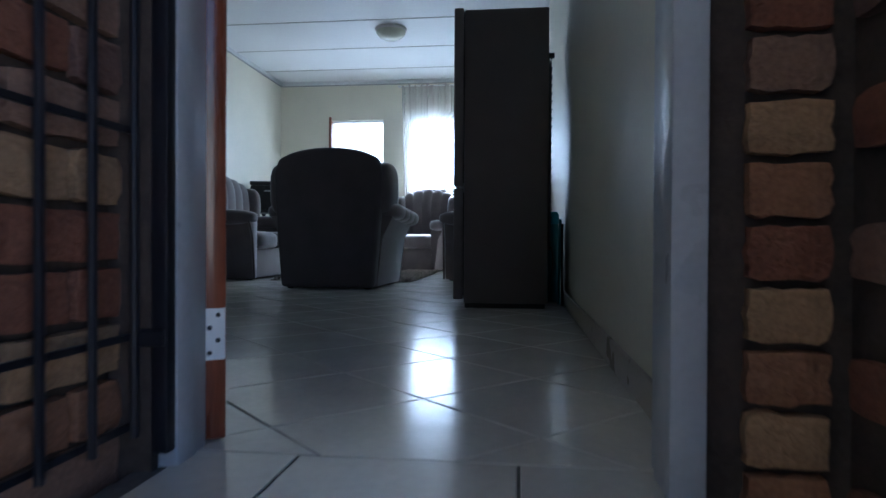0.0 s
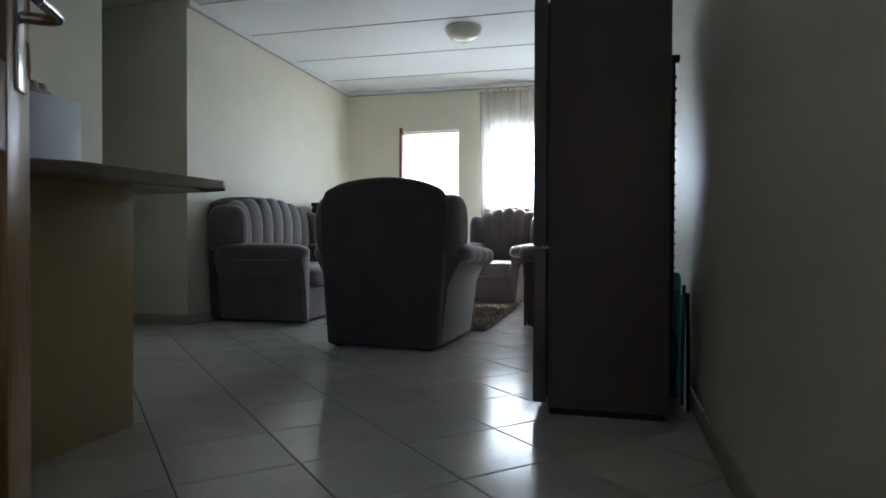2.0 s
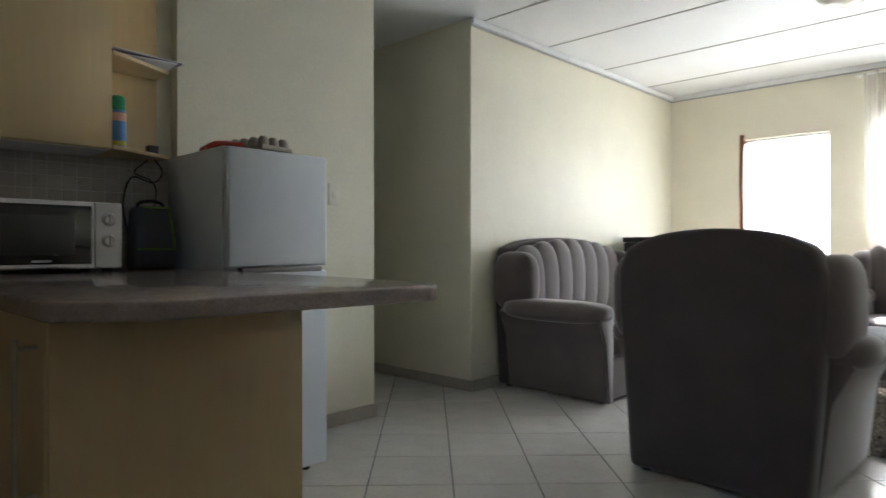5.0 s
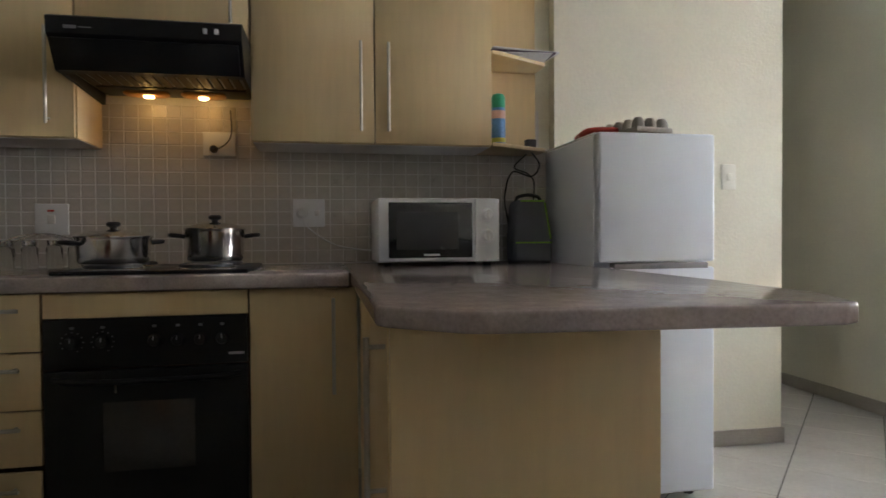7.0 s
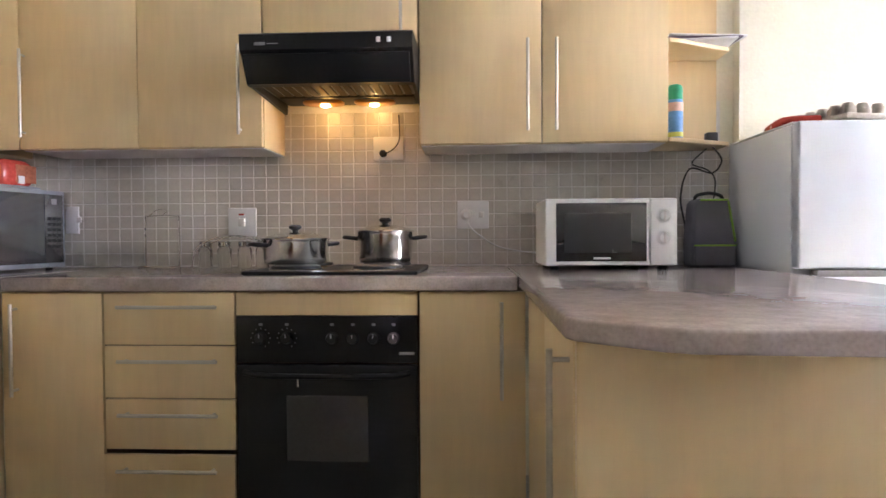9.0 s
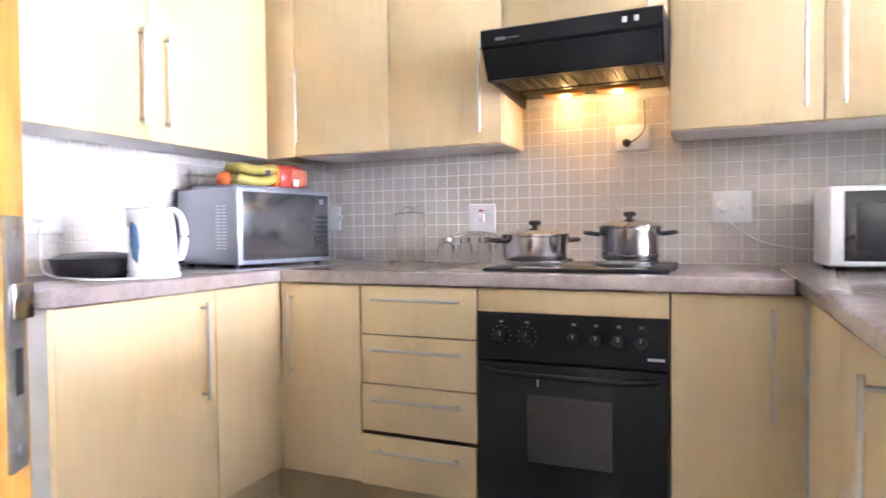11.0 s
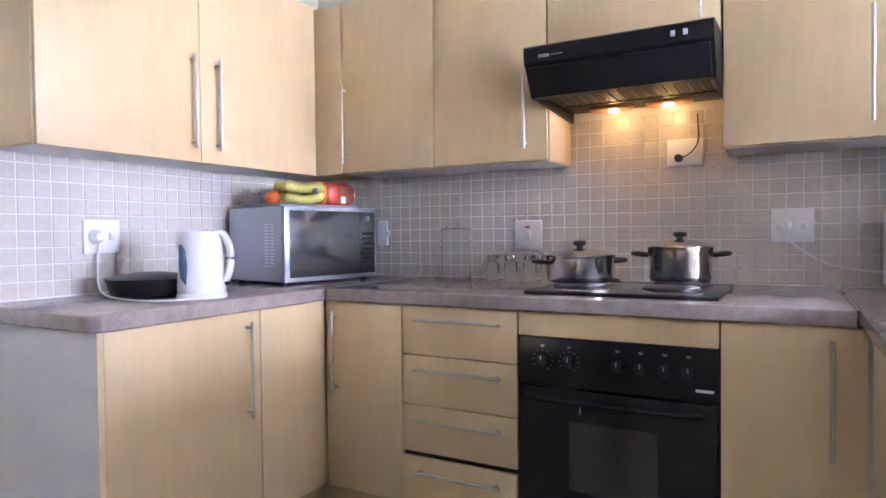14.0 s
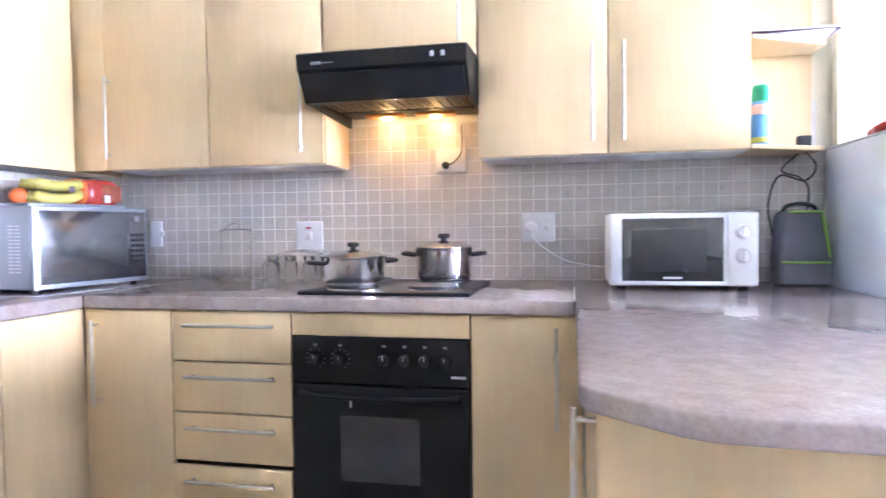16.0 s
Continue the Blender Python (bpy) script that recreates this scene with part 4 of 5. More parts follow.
socket(pose(WX + 0.001, 3.575, 1.30, 0, 0, 90), "white light switch by the passage", False, True, 0.075, 0.12)
def cord(name, pts, r, m, label):
    t = thing(name, label, "cable")
    part("wire", tube(curve_pts(pts, 8), r, 6), m, t)
o = part("power_flex", tube(curve_pts([(-2.13, -0.535, 1.10), (-2.12, -0.53, 1.03), (-2.06, -0.42, 0.93), (-2.0, -0.18, TZ1 + 0.006), (-2.04, -0.06, TZ1 + 0.005), (-2.13, -0.02, TZ1 + 0.005)], 8), 0.0035, 6), M_white, kt, "white flex looping on the worktop")
o.matrix_parent_inverse = pose(-2.19, -0.085, TZ1, 0, 0, 30).inverted()
part("power_flex", tube(curve_pts([(WF + 0.03, 1.578, 1.12), (WF + 0.035, 1.60, 1.07), (WF + 0.02, 1.70, 1.00), (WF + 0.02, 1.80, 0.975), (WF + 0.04, 1.90, 0.965)], 8), 0.0035, 6), M_white, mw, "white flex hanging from the socket")
cord("hood_cord", [(WF + 0.03, 1.215, 1.405), (WF + 0.03, 1.25, 1.40), (WF + 0.025, 1.292, 1.45), (WF + 0.012, 1.29, 1.56)], 0.003, M_blackm, "black flex from hood to socket")
part("plug_head", lathe([(0, 0.028), (0.010, 0.028), (0.015, 0.02), (0.016, 0)], 16, pose(WF + 0.011, 1.222, 1.395, 0, 90, 0)), M_blackm, None)
bpy.data.objects["plug_head"].name = "black_plug"
tagged(bpy.data.objects["black_plug"], "small black two-pin plug under the hood", "plug")
# chrome wire rack and spice jars
rk = thing("wire_rack", "chrome wire holder on the worktop", "rack", pose(-3.335, 0.25, TZ1))
part("hoop", tube(curve_pts([(0, -0.075, 0.0), (0, -0.075, 0.2), (0, -0.06, 0.222), (0, 0.06, 0.222), (0, 0.075, 0.2), (0, 0.075, 0.0)], 5), 0.003, 6), M_chrome, rk)
part("base_ring", tube(curve_pts([(0, -0.075, 0.004), (0.07, -0.07, 0.004), (0.08, 0.0, 0.004), (0.07, 0.07, 0.004), (0, 0.075, 0.004)], 5), 0.003, 6), M_chrome, rk)
part("top_scroll", tube(curve_pts([(0, -0.06, 0.222), (0, -0.02, 0.25), (0, 0.02, 0.245), (0, 0.0, 0.225)], 5), 0.0022, 6), M_chrome, rk)
sr = thing("spice_rack", "chrome wire rack for glass jars", "rack", pose(-3.20, 0.62, TZ1))
for x in (-0.045, 0.045):
    part("wire", tube(curve_pts([(x, -0.16, 0.002), (x, -0.13, 0.09), (x, 0.0, 0.135), (x, 0.13, 0.09), (x, 0.16, 0.002)], 5), 0.0025, 6), M_chrome, sr)
for y, z in ((-0.12, 0.012), (-0.04, 0.05), (0.045, 0.055), (0.12, 0.012)):
    j = thing("spice_jar", "small glass jar with a chrome lid", "jar", pose(-3.20, 0.62 + y, TZ1 + z - 0.010 if z < 0.02 else TZ1 + 0.003), "jars in the rack")
    part("glass", lathe([(0, 0), (0.026, 0), (0.028, 0.008), (0.028, 0.075), (0.021, 0.086), (0.021, 0.092)], 24), M_glass, j)
    part("lid", lathe([(0.023, 0.086), (0.025, 0.088), (0.025, 0.106), (0.022, 0.109), (0, 0.109)], 24), M_chrome, j, "chrome screw lid")

# spray can, papers, adaptor on the end shelf
sp = thing("spray_can", "blue and white aerosol can with a green cap", "spray can", pose(-3.17, 2.40, UZ0 + 0.016))
part("can", lathe([(0, 0), (0.029, 0), (0.030, 0.004), (0.030, 0.15), (0.026, 0.16)], 28), M_bluel, sp)
part("label_band", lathe([(0.0304, 0.112), (0.0304, 0.145), (0.0300, 0.146)], 28), mat("pink_label", (0.7, 0.42, 0.34), 0.4), sp)
part("lower_band", lathe([(0.0304, 0.012), (0.0304, 0.03), (0.0300, 0.031)], 28), mat("yellow_band", (0.6, 0.6, 0.1), 0.4), sp)
part("cap", lathe([(0.029, 0.158), (0.029, 0.20), (0.024, 0.215), (0.012, 0.22), (0, 0.215)], 28), M_green, sp)
for k, (mt, lb) in enumerate(((M_paper, "white magazine lying on the shelf"), (M_purple, "dark magazine lying on the shelf"), (M_paper, "white booklet lying on the shelf"))):
    tagged(part("magazine", bm_box((-0.13, -0.17, 0), (0.10, 0.13, 0.006), 0.001, m=pose(-3.20, 2.49 + 0.012 * k, 1.782 + 0.0065 * k, 0, 0, 6 * k - 5)), mt), lb, "magazine", "magazines on the shelf")
ad = thing("power_adaptor", "small black power adaptor on the shelf", "adaptor", pose(-3.27, 2.575, UZ0 + 0.016))
part("body", bm_box((-0.02, -0.022, 0), (0.02, 0.022, 0.045), 0.004), M_blackm, ad)
cord("hanging_cables", [(-3.25, 2.57, 1.40), (-3.25, 2.61, 1.34), (-3.27, 2.58, 1.29), (-3.30, 2.50, 1.31), (-3.32, 2.47, 1.20), (-3.33, 2.49, 1.08), (-3.31, 2.50, 0.93)], 0.0035, M_blackm, "tangled black cables hanging from the shelf")
cord("hanging_cables", [(-3.28, 2.56, 1.39), (-3.27, 2.50, 1.33), (-3.26, 2.56, 1.30), (-3.29, 2.60, 1.25), (-3.32, 2.59, 1.10), (-3.31, 2.56, 0.94)], 0.003, M_blackm, "tangled black cables hanging from the shelf")
# lunch bag
bg_ = thing("cooler_bag", "grey nylon cooler bag with lime piping", "bag", pose(-3.20, 2.545, TZ1, 0, 0, 90))
part("body", prism([(-0.085, 0), (0.085, 0), (0.08, 0.09), (0.062, 0.25), (0.05, 0.268), (-0.06, 0.268), (-0.075, 0.25), (-0.088, 0.09)], -0.05, 0.06, 'y', 0.012, 3), M_bag, bg_)
part("pocket", bm_box((-0.08, -0.066, 0.005), (0.078, -0.045, 0.085), 0.008), M_bag, bg_)
for pts in ([(-0.055, -0.053, 0.262), (0.05, -0.053, 0.262)], [(-0.082, -0.067, 0.085), (0.078, -0.067, 0.085)], [(0.052, -0.053, 0.255), (0.078, -0.055, 0.10)]):
    part("piping", tube(pts, 0.004, 6), M_lime, bg_)
part("strap", tube(curve_pts([(-0.06, 0, 0.262), (-0.05, 0, 0.282), (0.0, 0.01, 0.292), (0.04, 0, 0.282), (0.05, 0, 0.262)]), 0.007, 8), M_blackm, bg_)

# white fridge
fz = thing("white_fridge", "white fridge-freezer with a recessed handle", "fridge")
fx, fy0, fy1 = -2.735, 2.655, 3.125
part("body", bm_box((-3.295, fy0, 0.03), (fx - 0.05, fy1, 1.40), 0.006), M_wfridge, fz)
part("upper_door", bm_box((fx - 0.047, fy0, 0.925), (fx, fy1, 1.405), 0.010, 3), M_wfridge, fz)
part("lower_door", bm_box((fx - 0.047, fy0, 0.05), (fx, fy1, 0.905), 0.010, 3), M_wfridge, fz)
part("handle_recess", bm_box((fx - 0.040, fy0 + 0.06, 0.900), (fx + 0.002, fy1 - 0.03, 0.922), 0.003), M_grey, fz, "dark recessed handle")
part("top_cap", bm_box((-3.295, fy0 + 0.002, 1.40), (fx - 0.05, fy1 - 0.002, 1.41), 0.004), M_white, fz)
for x in (-3.25, fx - 0.10):
    for y in (fy0 + 0.05, fy1 - 0.05):
        part("foot", lathe([(0, 0.006), (0.02, 0.006), (0.018, 0.03), (0, 0.03)], 12, pose(x, y, 0)), M_blackm, fz)
eg = thing("egg_tray", "grey pulp egg tray on the fridge", "egg tray", pose(-2.90, 2.865, 1.411, 0, 0, 12))
b = bm_box((-0.14, -0.085, 0), (0.14, 0.085, 0.02), 0.004)
for i in range(5):
    for j in range(3):
        lathe([(0.026, 0.0), (0.024, 0.028), (0.014, 0.045), (0, 0.047)], 10, pose(-0.11 + 0.055 * i, -0.055 + 0.055 * j, 0.012), b)
part("pulp", b, M_card, eg)
rp = thing("red_packet", "flat red packet on the fridge", "packet", pose(-3.0, 2.76, 1.411, 0, 0, -12))
part("wrap", cushion((0, 0, 0.018), (0.16, 0.07, 0.018), 5, 12), M_red, rp)

# ---- living room ----
def seat_unit(name, label, Wd, place, nflute, group="", category="armchair"):
    """An upholstered seat facing +y; Wd is the width between the arms' feet."""
    t = thing(name, label, category, place, group)
    h = Wd / 2
    D0, D1 = -0.46, 0.44
    rise = 0.06 if Wd < 1 else 0.05
    out = [(-h, 0.016), (h, 0.016), (h + 0.055, 0.72), (h + 0.06, 0.90), (h + 0.02, 1.0)]
    for k in range(1, 12):
        s = k / 12
        out.append((h - 0.02 - s * (2 * h - 0.04), 1.0 + 0.08 * math.sin(math.pi * s) ** 0.45))
    out += [(-h - 0.02, 1.0), (-h - 0.06, 0.90), (-h - 0.055, 0.72)]
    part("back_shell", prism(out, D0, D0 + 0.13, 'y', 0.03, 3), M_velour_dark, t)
    w = (2 * h - 0.02) / nflute
    for k in range(nflute):
        x = -h + 0.01 + (k + 0.5) * w
        zt = 0.985 + 0.07 * math.sin(math.pi * (k + 0.5) / nflute)
        part("back_flute", cushion((x, D0 + 0.19, (0.42 + zt) / 2), (w * 1.0, 0.10, (zt - 0.42) / 2 + 0.02), 2.3, 14, m=None), M_velour, t)
    part("base", bm_box((-h + 0.01, D0 + 0.12, 0.018), (h - 0.01, D1 - 0.03, 0.30), 0.03, 3), M_velour, t)
    ns = 1 if Wd < 1 else 2
    for k in range(ns):
        ww = (2 * h - 0.06) / ns
        part("seat_cushion", cushion((-h + 0.03 + (k + 0.5) * ww, 0.11, 0.375), (ww / 2, 0.34, 0.095), 4.5, 18), M_velour, t)
    for s in (-1, 1):
        part("wing", cushion((s * (h + 0.045), D0 + 0.20, 0.77), (0.085, 0.17, 0.205), 3.2, 16), M_velour, t)
        side = [(h - 0.03, 0.018), (h + 0.005, 0.018), (h + 0.05, 0.40), (h + 0.13, 0.56), (h + 0.05, 0.60), (h - 0.05, 0.58)]
        part("side_panel", prism([(s * a_, b_) for a_, b_ in side], D0 + 0.10, D1 - 0.02, 'y', 0.018, 2), M_velour, t)
        part("arm_front", prism([(s * a_, b_) for a_, b_ in side], D1 - 0.018, D1, 'y', 0.006, 2), M_velour, t)
        b = bmesh.new()
        if ns == 2:
            cushion((s * (h + 0.050), D0 + 0.53, 0.585), (0.125, 0.40, 0.072), 3.4, 18, b)
        else:
            for k in range(4):
                cushion((s * (h + 0.055), D0 + 0.26 + k * 0.18, 0.60 - 0.010 * k), (0.125, 0.175, 0.068), 2.8, 14, b)
        part("arm_pad", b, M_velour, t)
        for y in (D0 + 0.06, D1 - 0.08):
            part("foot", lathe([(0, 0.004), (0.026, 0.004), (0.03, 0.06), (0, 0.06)], 14, pose(s * (h - 0.06), y, 0)), M_blackm, t)
    return t


G4 = "matching lounge suite"
seat_unit("armchair", "taupe velour armchair with a rounded fluted back", 0.73, pose(-1.40, 4.535, 0, 0, 0, -2), 5, G4)
seat_unit("armchair", "taupe velour armchair under the window with fluted back", 0.66, pose(-1.20, 7.40, 0, 0, 0, 168), 5, G4)
seat_unit("loveseat", "taupe velour two-seater against the long side wall", 1.30, pose(-2.83, 5.68, 0, 0, 0, -90), 7, G4, "sofa")
seat_unit("loveseat", "taupe velour two-seater behind the tall fridge", 1.30, pose(-0.23, 5.95, 0, 0, 0, 90), 7, G4, "sofa")

# shaggy rug
rg = thing("rug", "grey-brown shaggy rug on the tiles", "rug")
part("backing", prism([(-2.25, 5.05), (-1.0, 5.05), (-0.93, 5.1), (-0.93, 6.80), (-2.25, 6.80)], 0.004, 0.012), M_rug, rg)
rr_ = random.Random(11)
vs, fs = [], []
for k in range(11000):
    near = rr_.random() < 0.75
    x = rr_.uniform(-1.25, -0.92) if near else rr_.uniform(-2.25, -1.25)
    y = rr_.uniform(5.02, 6.82)
    hgt = rr_.uniform(0.03, 0.055)
    a_ = rr_.uniform(0, 6.28)
    dx, dy = 0.007 * math.cos(a_), 0.007 * math.sin(a_)
    lx, ly = rr_.uniform(-0.03, 0.03), rr_.uniform(-0.03, 0.03)
    i = len(vs)
    vs += [(x - dx, y - dy, 0.008), (x + dx, y + dy, 0.008), (x + dx + lx * .5, y + dy + ly * .5, hgt * .7), (x - dx + lx * .5, y - dy + ly * .5, hgt * .7), (x + lx, y + ly, hgt)]
    fs += [(i, i + 1, i + 2, i + 3), (i + 3, i + 2, i + 4)]
me = bpy.data.meshes.new("pile")
me.from_pydata(vs, [], fs)
me.materials.append(M_rug)
o = new("pile", me)
o.parent = rg
o["kind"] = "stuff"

# dark case on a stand in the far corner
st = thing("side_stand", "dark low stand in the living room corner", "stand", pose(-2.98, 6.95, 0))
part("top", bm_box((-0.25, -0.25, 0.72), (0.25, 0.25, 0.75), 0.005), M_blackm, st)
for x in (-0.22, 0.22):
    for y in (-0.22, 0.22):
        part("leg", bm_box((x - 0.02, y - 0.02, 0), (x + 0.02, y + 0.02, 0.72), 0.003), M_blackm, st)
pr = thing("black_case", "black equipment case with a pale label", "case", pose(-2.98, 6.92, 0.75, 0, 0, 8))
part("shell", bm_box((-0.23, -0.19, 0), (0.23, 0.19, 0.30), 0.02, 3), M_blackm, pr)
part("lid", bm_box((-0.235, -0.195, 0.30), (0.235, 0.195, 0.345), 0.012, 3), M_blackm, pr)
part("label_bar", bm_box((-0.06, -0.194, 0.22), (0.06, -0.189, 0.235)), M_paper, pr)
part("handle_grip", tube(curve_pts([(-0.06, -0.19, 0.27), (-0.05, -0.225, 0.275), (0.05, -0.225, 0.275), (0.06, -0.19, 0.27)]), 0.008, 8), M_blackm, pr)

# tall dark fridge
bf = thing("tall_fridge", "tall grey-brown fridge-freezer seen from its side", "fridge")
part("body", bm_box((-0.268, 2.868, 0.03), (0.185, 3.44, 1.625), 0.006), M_bfridge, bf)
for z0, z1 in ((0.05, 0.655), (0.665, 1.635)):
    dd = part("door", bm_box((-0.326, 2.862, z0), (-0.274, 3.446, z1), 0.008, 3), M_bfridge, bf)
    part("door_seal", bm_box((-0.275, 2.88, z0 + 0.02), (-0.267, 3.43, z1 - 0.02)), M_blackm, dd)
part("hinge_screw", lathe([(0, 0.004), (0.005, 0.003), (0.006, 0)], 10, pose(-0.30, 2.862, 0.66, 90, 0, 0)), M_chrome, bf)
part("plinth", bm_box((-0.262, 2.88, 0.0), (0.17, 3.43, 0.032)), M_blackm, bf)
b = bm_box((0.192, 2.90, 0.32), (0.200, 3.40, 1.36))
for k in range(22):
    tube([(0.2025, 2.893, 0.36 + k * 0.045), (0.2025, 3.41, 0.36 + k * 0.045)], 0.003, 6, b)
part("condenser", b, M_blackm, bf, "black wire condenser at the back")
part("condenser_bracket", bm_box((0.185, 2.89, 1.36), (0.215, 2.92, 1.385), 0.003), M_blackm, bf)
part("power_flex", tube(curve_pts([(0.205, 2.93, 0.34), (0.212, 2.90, 0.25), (0.20, 2.92, 0.15), (0.19, 2.95, 0.10)]), 0.005, 6), M_blackm, bf)
mb_ = thing("cleaning_bottle", "teal plastic bottle behind the tall fridge", "bottle", pose(0.238, 3.30, 0.003))
part("body", lathe([(0, 0), (0.032, 0), (0.034, 0.02), (0.034, 0.44), (0.028, 0.47)], 24), M_teal, mb_)
part("cap", lathe([(0.030, 0.47), (0.032, 0.48), (0.03, 0.53), (0.02, 0.545), (0, 0.547)], 24), mat("blue_cap", (0.05, 0.35, 0.5), 0.3), mb_)
br = thing("broom_handle", "thin dark handles leaning behind the fridge", "broom", pose(0, 0, 0))
part("pole", tube([(0.262, 3.16, 0.003), (0.272, 3.22, 0.50)], 0.008, 8), M_teal, br)
part("pole", tube([(0.275, 3.06, 0.003), (0.280, 3.16, 0.47)], 0.008, 8), M_blackm, br)

# ---- pieces: bricks, wall tiles and floor tiles ----
def piece_mesh(name, verts, faces, material):
    me = bpy.data.meshes.new(name)
    me.from_pydata(verts, [], faces)
    me.materials.append(material)
    return me


def slab_mesh(name, sx, sy, sz, ch, material, jitter=0.0, seed=0):
    """A block with chamfered upper edges; top at z = sz."""
    r = random.Random(seed)
    def ring(a, z):
        return [((-sx / 2 + a) + r.uniform(-1, 1) * jitter, (-sy / 2 + a) + r.uniform(-1, 1) * jitter, z), ((sx / 2 - a) + r.uniform(-1, 1) * jitter, (-sy / 2 + a) + r.uniform(-1, 1) * jitter, z),
                ((sx / 2 - a) + r.uniform(-1, 1) * jitter, (sy / 2 - a) + r.uniform(-1, 1) * jitter, z), ((-sx / 2 + a) + r.uniform(-1, 1) * jitter, (sy / 2 - a) + r.uniform(-1, 1) * jitter, z)]
    v = ring(0, 0) + ring(0, sz - ch) + ring(ch, sz)
    f = [(8, 9, 10, 11)]
    for q in (0, 4):
        for k in range(4):
            k2 = (k + 1) % 4
            f.append((q + k, q + k2, q + 4 + k2, q + 4 + k))
    return piece_mesh(name, v, f, material)


def place(name, me, m, parent):
    o = new(name, me)
    o.parent = parent
    o.matrix_world = m
    return o


# bricks: courses of 85 mm
course, joint = 0.085, 0.013
def brick_mesh(sx, sy, sz, seed):
    """A brick face with worn arrises and chipped corners, standing sz proud."""
    r = random.Random(seed)
    nx, ny = 6, 4
    v, f = [], []
    for j in range(ny + 1):
        for i in range(nx + 1):
            edge = i in (0, nx) or j in (0, ny)
            corner = i in (0, nx) and j in (0, ny)
            x = sx * (i / nx - 0.5) * (0.965 if corner else 1.0) + r.uniform(-1, 1) * 0.003
            y = sy * (j / ny - 0.5) * (0.94 if corner else 1.0) + r.uniform(-1, 1) * 0.003
            drop = r.uniform(0.004, 0.010) if edge else r.uniform(0.0, 0.002)
            v.append((x, y, sz - drop))
    for j in range(ny):
        for i in range(nx):
            a_ = j * (nx + 1) + i
            f.append((a_, a_ + 1, a_ + nx + 2, a_ + nx + 1))
    rim = list(range(nx + 1)) + [j * (nx + 1) + nx for j in range(1, ny + 1)] + [ny * (nx + 1) + i for i in range(nx - 1, -1, -1)] + [j * (nx + 1) for j in range(ny - 1, 0, -1)]
    n0 = len(v)
    v += [(v[k][0] * 1.01, v[k][1] * 1.02, 0.0) for k in rim]
    for k in range(len(rim)):
        k2 = (k + 1) % len(rim)
        f.append((n0 + k, n0 + k2, rim[k2], rim[k]))
    me = piece_mesh("brick", v, f, M_brick)
    smooth(me, 50)
    return me


stretch = [brick_mesh(0.222, course - joint, 0.028, s) for s in range(5)]
header = [brick_mesh(0.106, course - joint, 0.028, s + 9) for s in range(6)]
rb = random.Random(3)
PW = bpy.data.objects["wall_porch_side"]
mortar = struct("porch_wall_west_mortar", bm_box((-0.644, -0.78, -0.45), (-0.604, 0.368, 2.45)), M_mortar_shaded, "raked mortar bed of the porch brick wall, joint shade in its colour")
for r_ in range(0, 29):
    z = -0.02 + 0.042 + r_ * course
    off = 0.118 if r_ % 2 else 0.0
    for k in range(5):
        y = 0.25 - off - k * 0.235
        if y - 0.11 < -0.78:
            continue
        place("brick", stretch[rb.randrange(5)], pose(-0.608, y, z, 90, 0, 90), mortar)
    if r_ % 2:
        place("brick", header[rb.randrange(6)], pose(-0.608, 0.312, z, 90, 0, 90), mortar)
ret = bpy.data.objects["porch_wall_return"]
east = bpy.data.objects["porch_wall_east"]
for r_ in range(0, 29):
    z = -0.02 + 0.023 + r_ * course
    place("brick", header[rb.randrange(6)], pose(0.387, 0.362, z, 90, 0, 0), ret)
    for k in range(3):
        y = 0.22 - (0.118 if r_ % 2 else 0.0) - k * 0.235
        if y > -0.10:
            place("brick", stretch[rb.randrange(5)], pose(0.480, y, z, 90, 0, -90), east)

# mosaic wall tiles, 52 mm
mp_ = 0.055
mt = slab_mesh("wall_tile", mp_ - 0.004, mp_ - 0.004, 0.006, 0.0012, M_mosaic)
wk = struct("wall_tile_bed_west", bm_box((KX + 0.0005, -0.564, TZ1 - 0.02), (KX + 0.0056, 2.645, 1.60)), M_mgrout, "grey-beige mosaic splashback with pale joints")
ws = struct("wall_tile_bed_south", bm_box((KX + 0.006, -0.5645, TZ1 - 0.02), (-1.60, -0.5589, 1.42)), M_mgrout, "grey-beige mosaic splashback with pale joints")
far_v, far_f = [], []
count = 0
for j in range(13):
    z = TZ1 + 0.004 + mp_ / 2 + j * mp_
    if z > 1.60:
        break
    for i in range(59):
        y = -0.53 + i * mp_
        if j > 8 and not (0.76 < y < 1.42):
            continue
        m = pose(KX + 0.001, y, z, 90, 0, 90)
        if 0.0 < y < 1.72 and count < 298:
            place("wall_tile", mt, m, wk)
            count += 1
        else:
            b0 = len(far_v)
            far_v += [tuple(m @ v.co) for v in mt.vertices]
            far_f += [tuple(b0 + q for q in p.vertices) for p in mt.polygons]
me = piece_mesh("wall_tiles_outer", far_v, far_f, M_mosaic_far)
o = new("wall_tiles_outer", me)
o.parent = wk
o["kind"] = "stuff"
for j in range(9):
    z = TZ1 + 0.004 + mp_ / 2 + j * mp_
    for i in range(31):
        x = KX + 0.035 + i * mp_
        place("wall_tile", mt, pose(x, -0.5635, z, 90, 0, 180), ws)

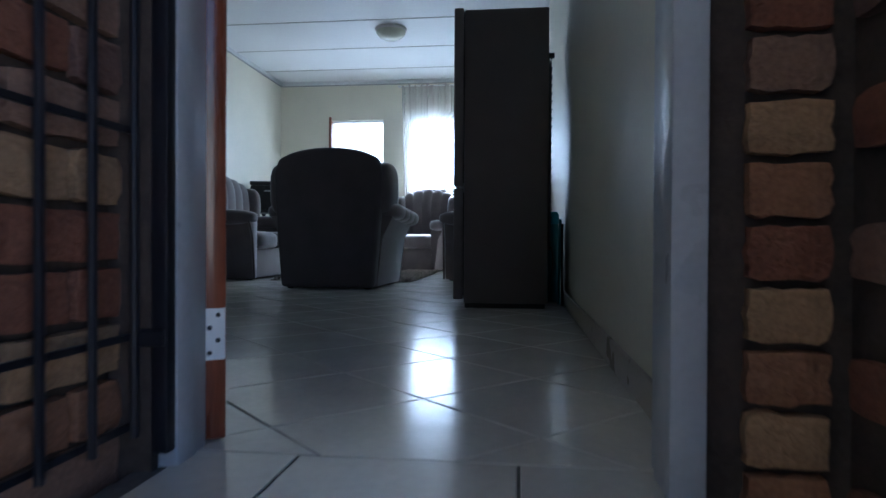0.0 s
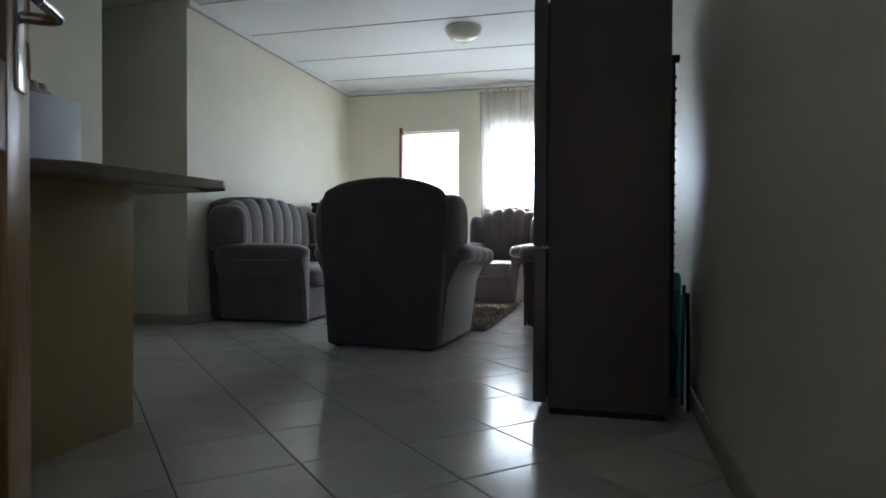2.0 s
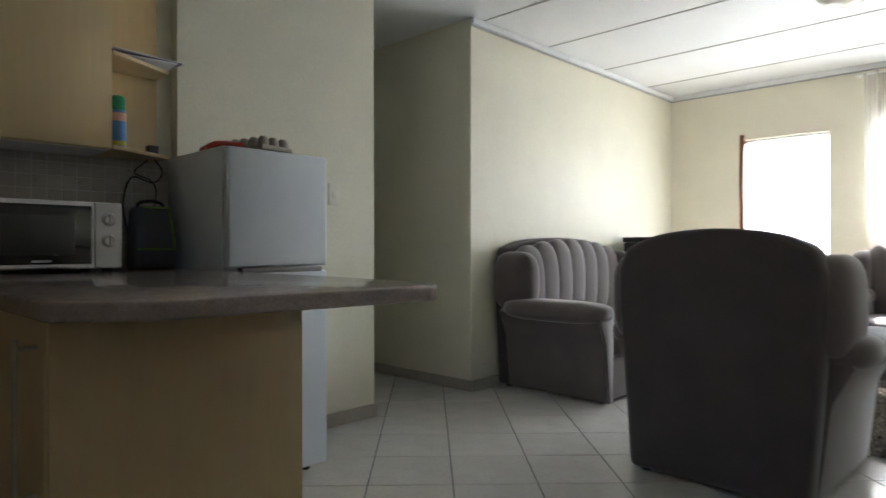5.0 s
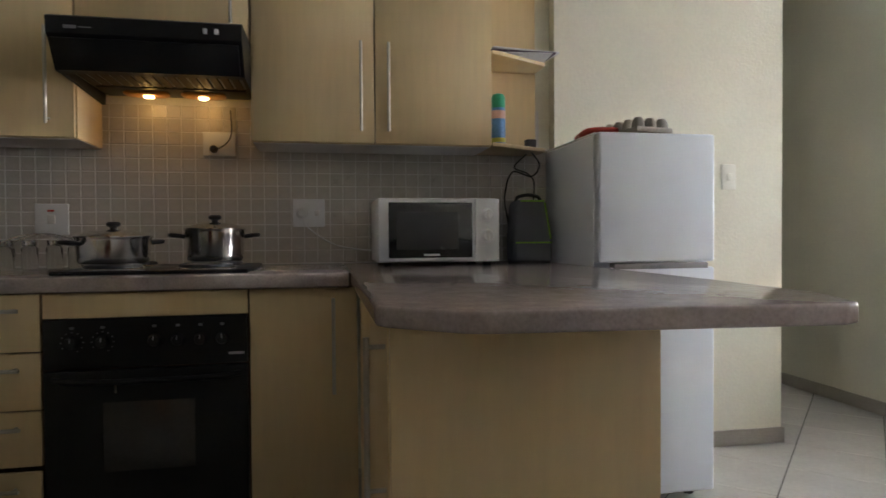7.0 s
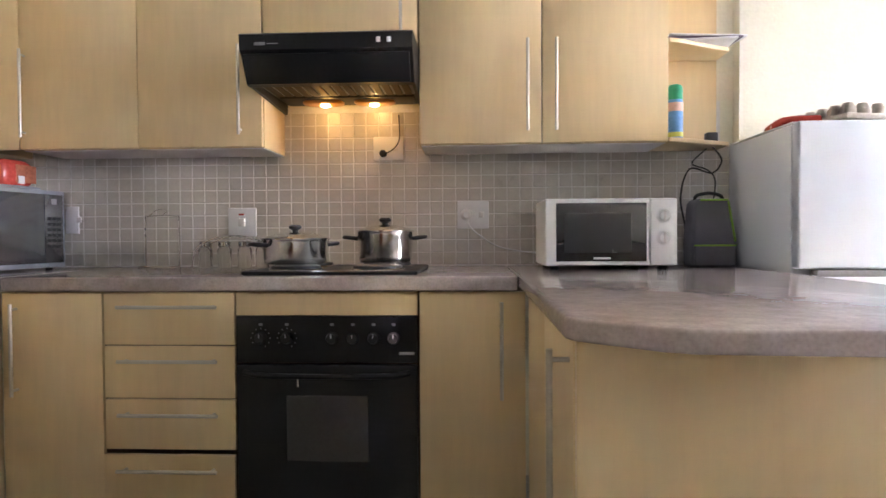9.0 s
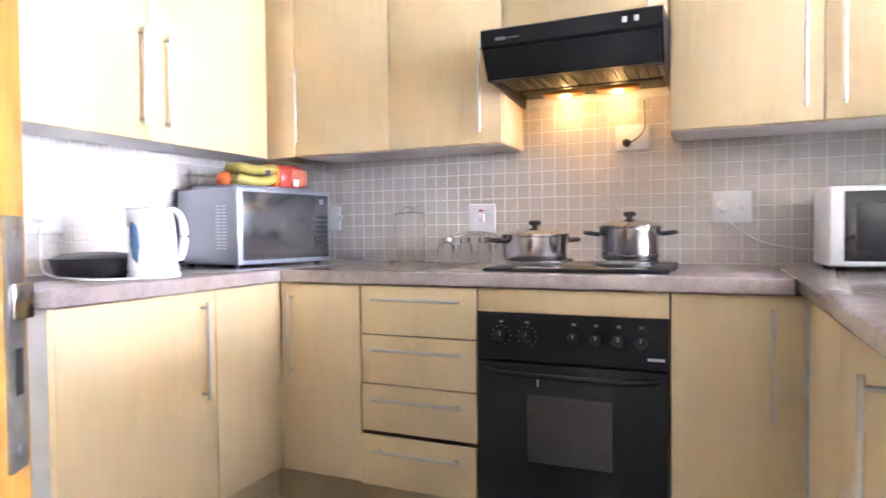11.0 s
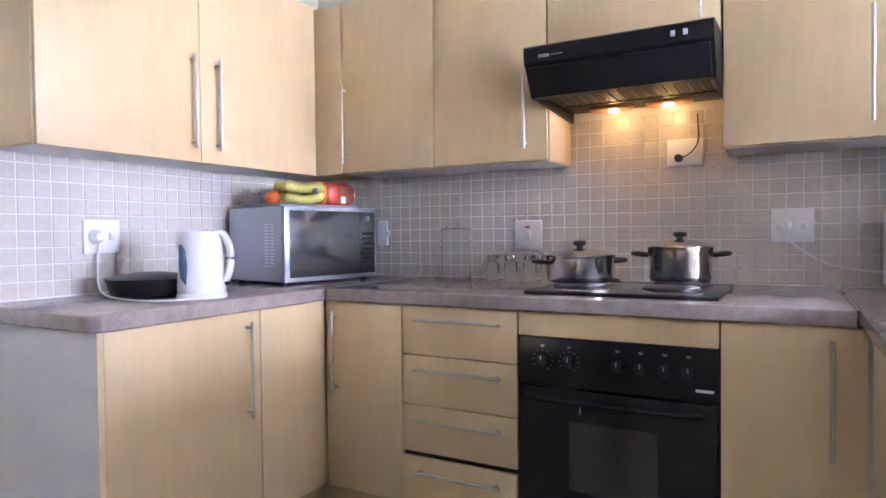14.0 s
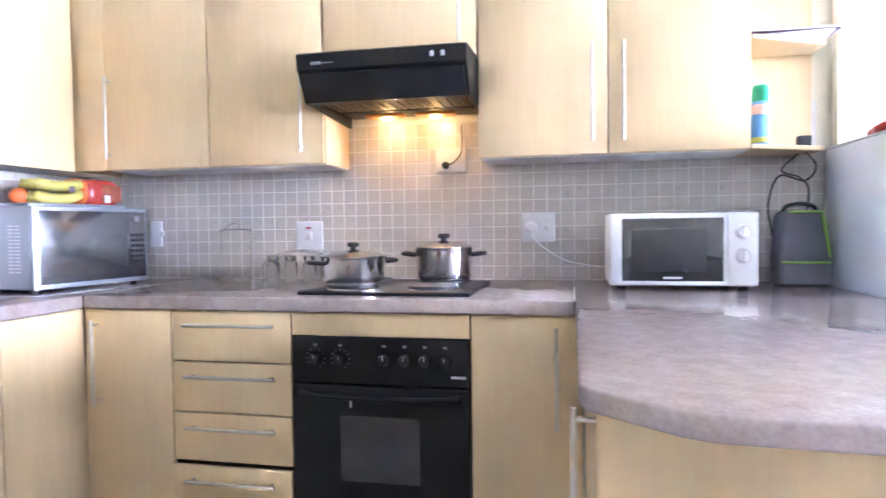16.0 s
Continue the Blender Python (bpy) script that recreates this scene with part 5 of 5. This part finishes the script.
# floor tiles laid diagonally
HD = 0.255
gap = 0.0045
def clip(poly, lo, hi):
    for ax, val, keep in ((0, lo[0], 1), (0, hi[0], -1), (1, lo[1], 1), (1, hi[1], -1)):
        res = []
        for k in range(len(poly)):
            p, q = poly[k], poly[(k + 1) % len(poly)]
            ip, iq = (p[ax] - val) * keep >= 0, (q[ax] - val) * keep >= 0
            if ip:
                res.append(p)
            if ip != iq:
                t_ = (val - p[ax]) / (q[ax] - p[ax])
                res.append((p[0] + t_ * (q[0] - p[0]), p[1] + t_ * (q[1] - p[1])))
        poly = res
        if len(poly) < 3:
            return []
    return poly


def tile_poly(poly, cx, cy):
    n_ = len(poly)
    mx, my = sum(p[0] for p in poly) / n_, sum(p[1] for p in poly) / n_
    ins = [(p[0] + (mx - p[0]) * 0.012, p[1] + (my - p[1]) * 0.012) for p in poly]
    v = [(x - cx, y - cy, -0.002) for x, y in poly] + [(x - cx, y - cy, 0.0022) for x, y in poly] + [(x - cx, y - cy, 0.0035) for x, y in ins]
    f = [tuple(range(2 * n_, 3 * n_))]
    for q in (0, n_):
        for k in range(n_):
            k2 = (k + 1) % n_
            f.append((q + k, q + k2, q + n_ + k2, q + n_ + k))
    return piece_mesh("floor_tile", v, f, M_tile)


rh = HD - gap * 0.75
full = tile_poly([(0, -rh), (rh, 0), (0, rh), (-rh, 0)], 0, 0)
for lo, hi in (((KX, 0.452), (EX, NY)), ((KX, -0.563), (-0.85, 0.452)), ((-5.4, 3.87), (KX, 4.745))):
    for i in range(-24, 6):
        for j in range(-10, 30):
            if (i + j) % 2 == 0:
                continue
            cx, cy = -0.185 + i * HD, 1.358 + j * HD
            base = [(cx, cy - rh), (cx + rh, cy), (cx, cy + rh), (cx - rh, cy)]
            cl_ = clip(base, lo, hi)
            if not cl_:
                continue
            whole = len(cl_) == 4 and all(abs(a_[0] - b_[0]) + abs(a_[1] - b_[1]) < 1e-6 for a_, b_ in zip(cl_, base))
            place("floor_tile", full if whole else tile_poly(cl_, cx, cy), pose(cx, cy, 0), floor)
for x0, x1 in ((-0.515, -0.335), (-0.33, 0.025), (0.03, 0.236)):
    place("floor_tile", tile_poly([(x0, 0.205), (x1, 0.205), (x1, 0.447), (x0, 0.447)], 0, 0), pose(0, 0, 0), floor)
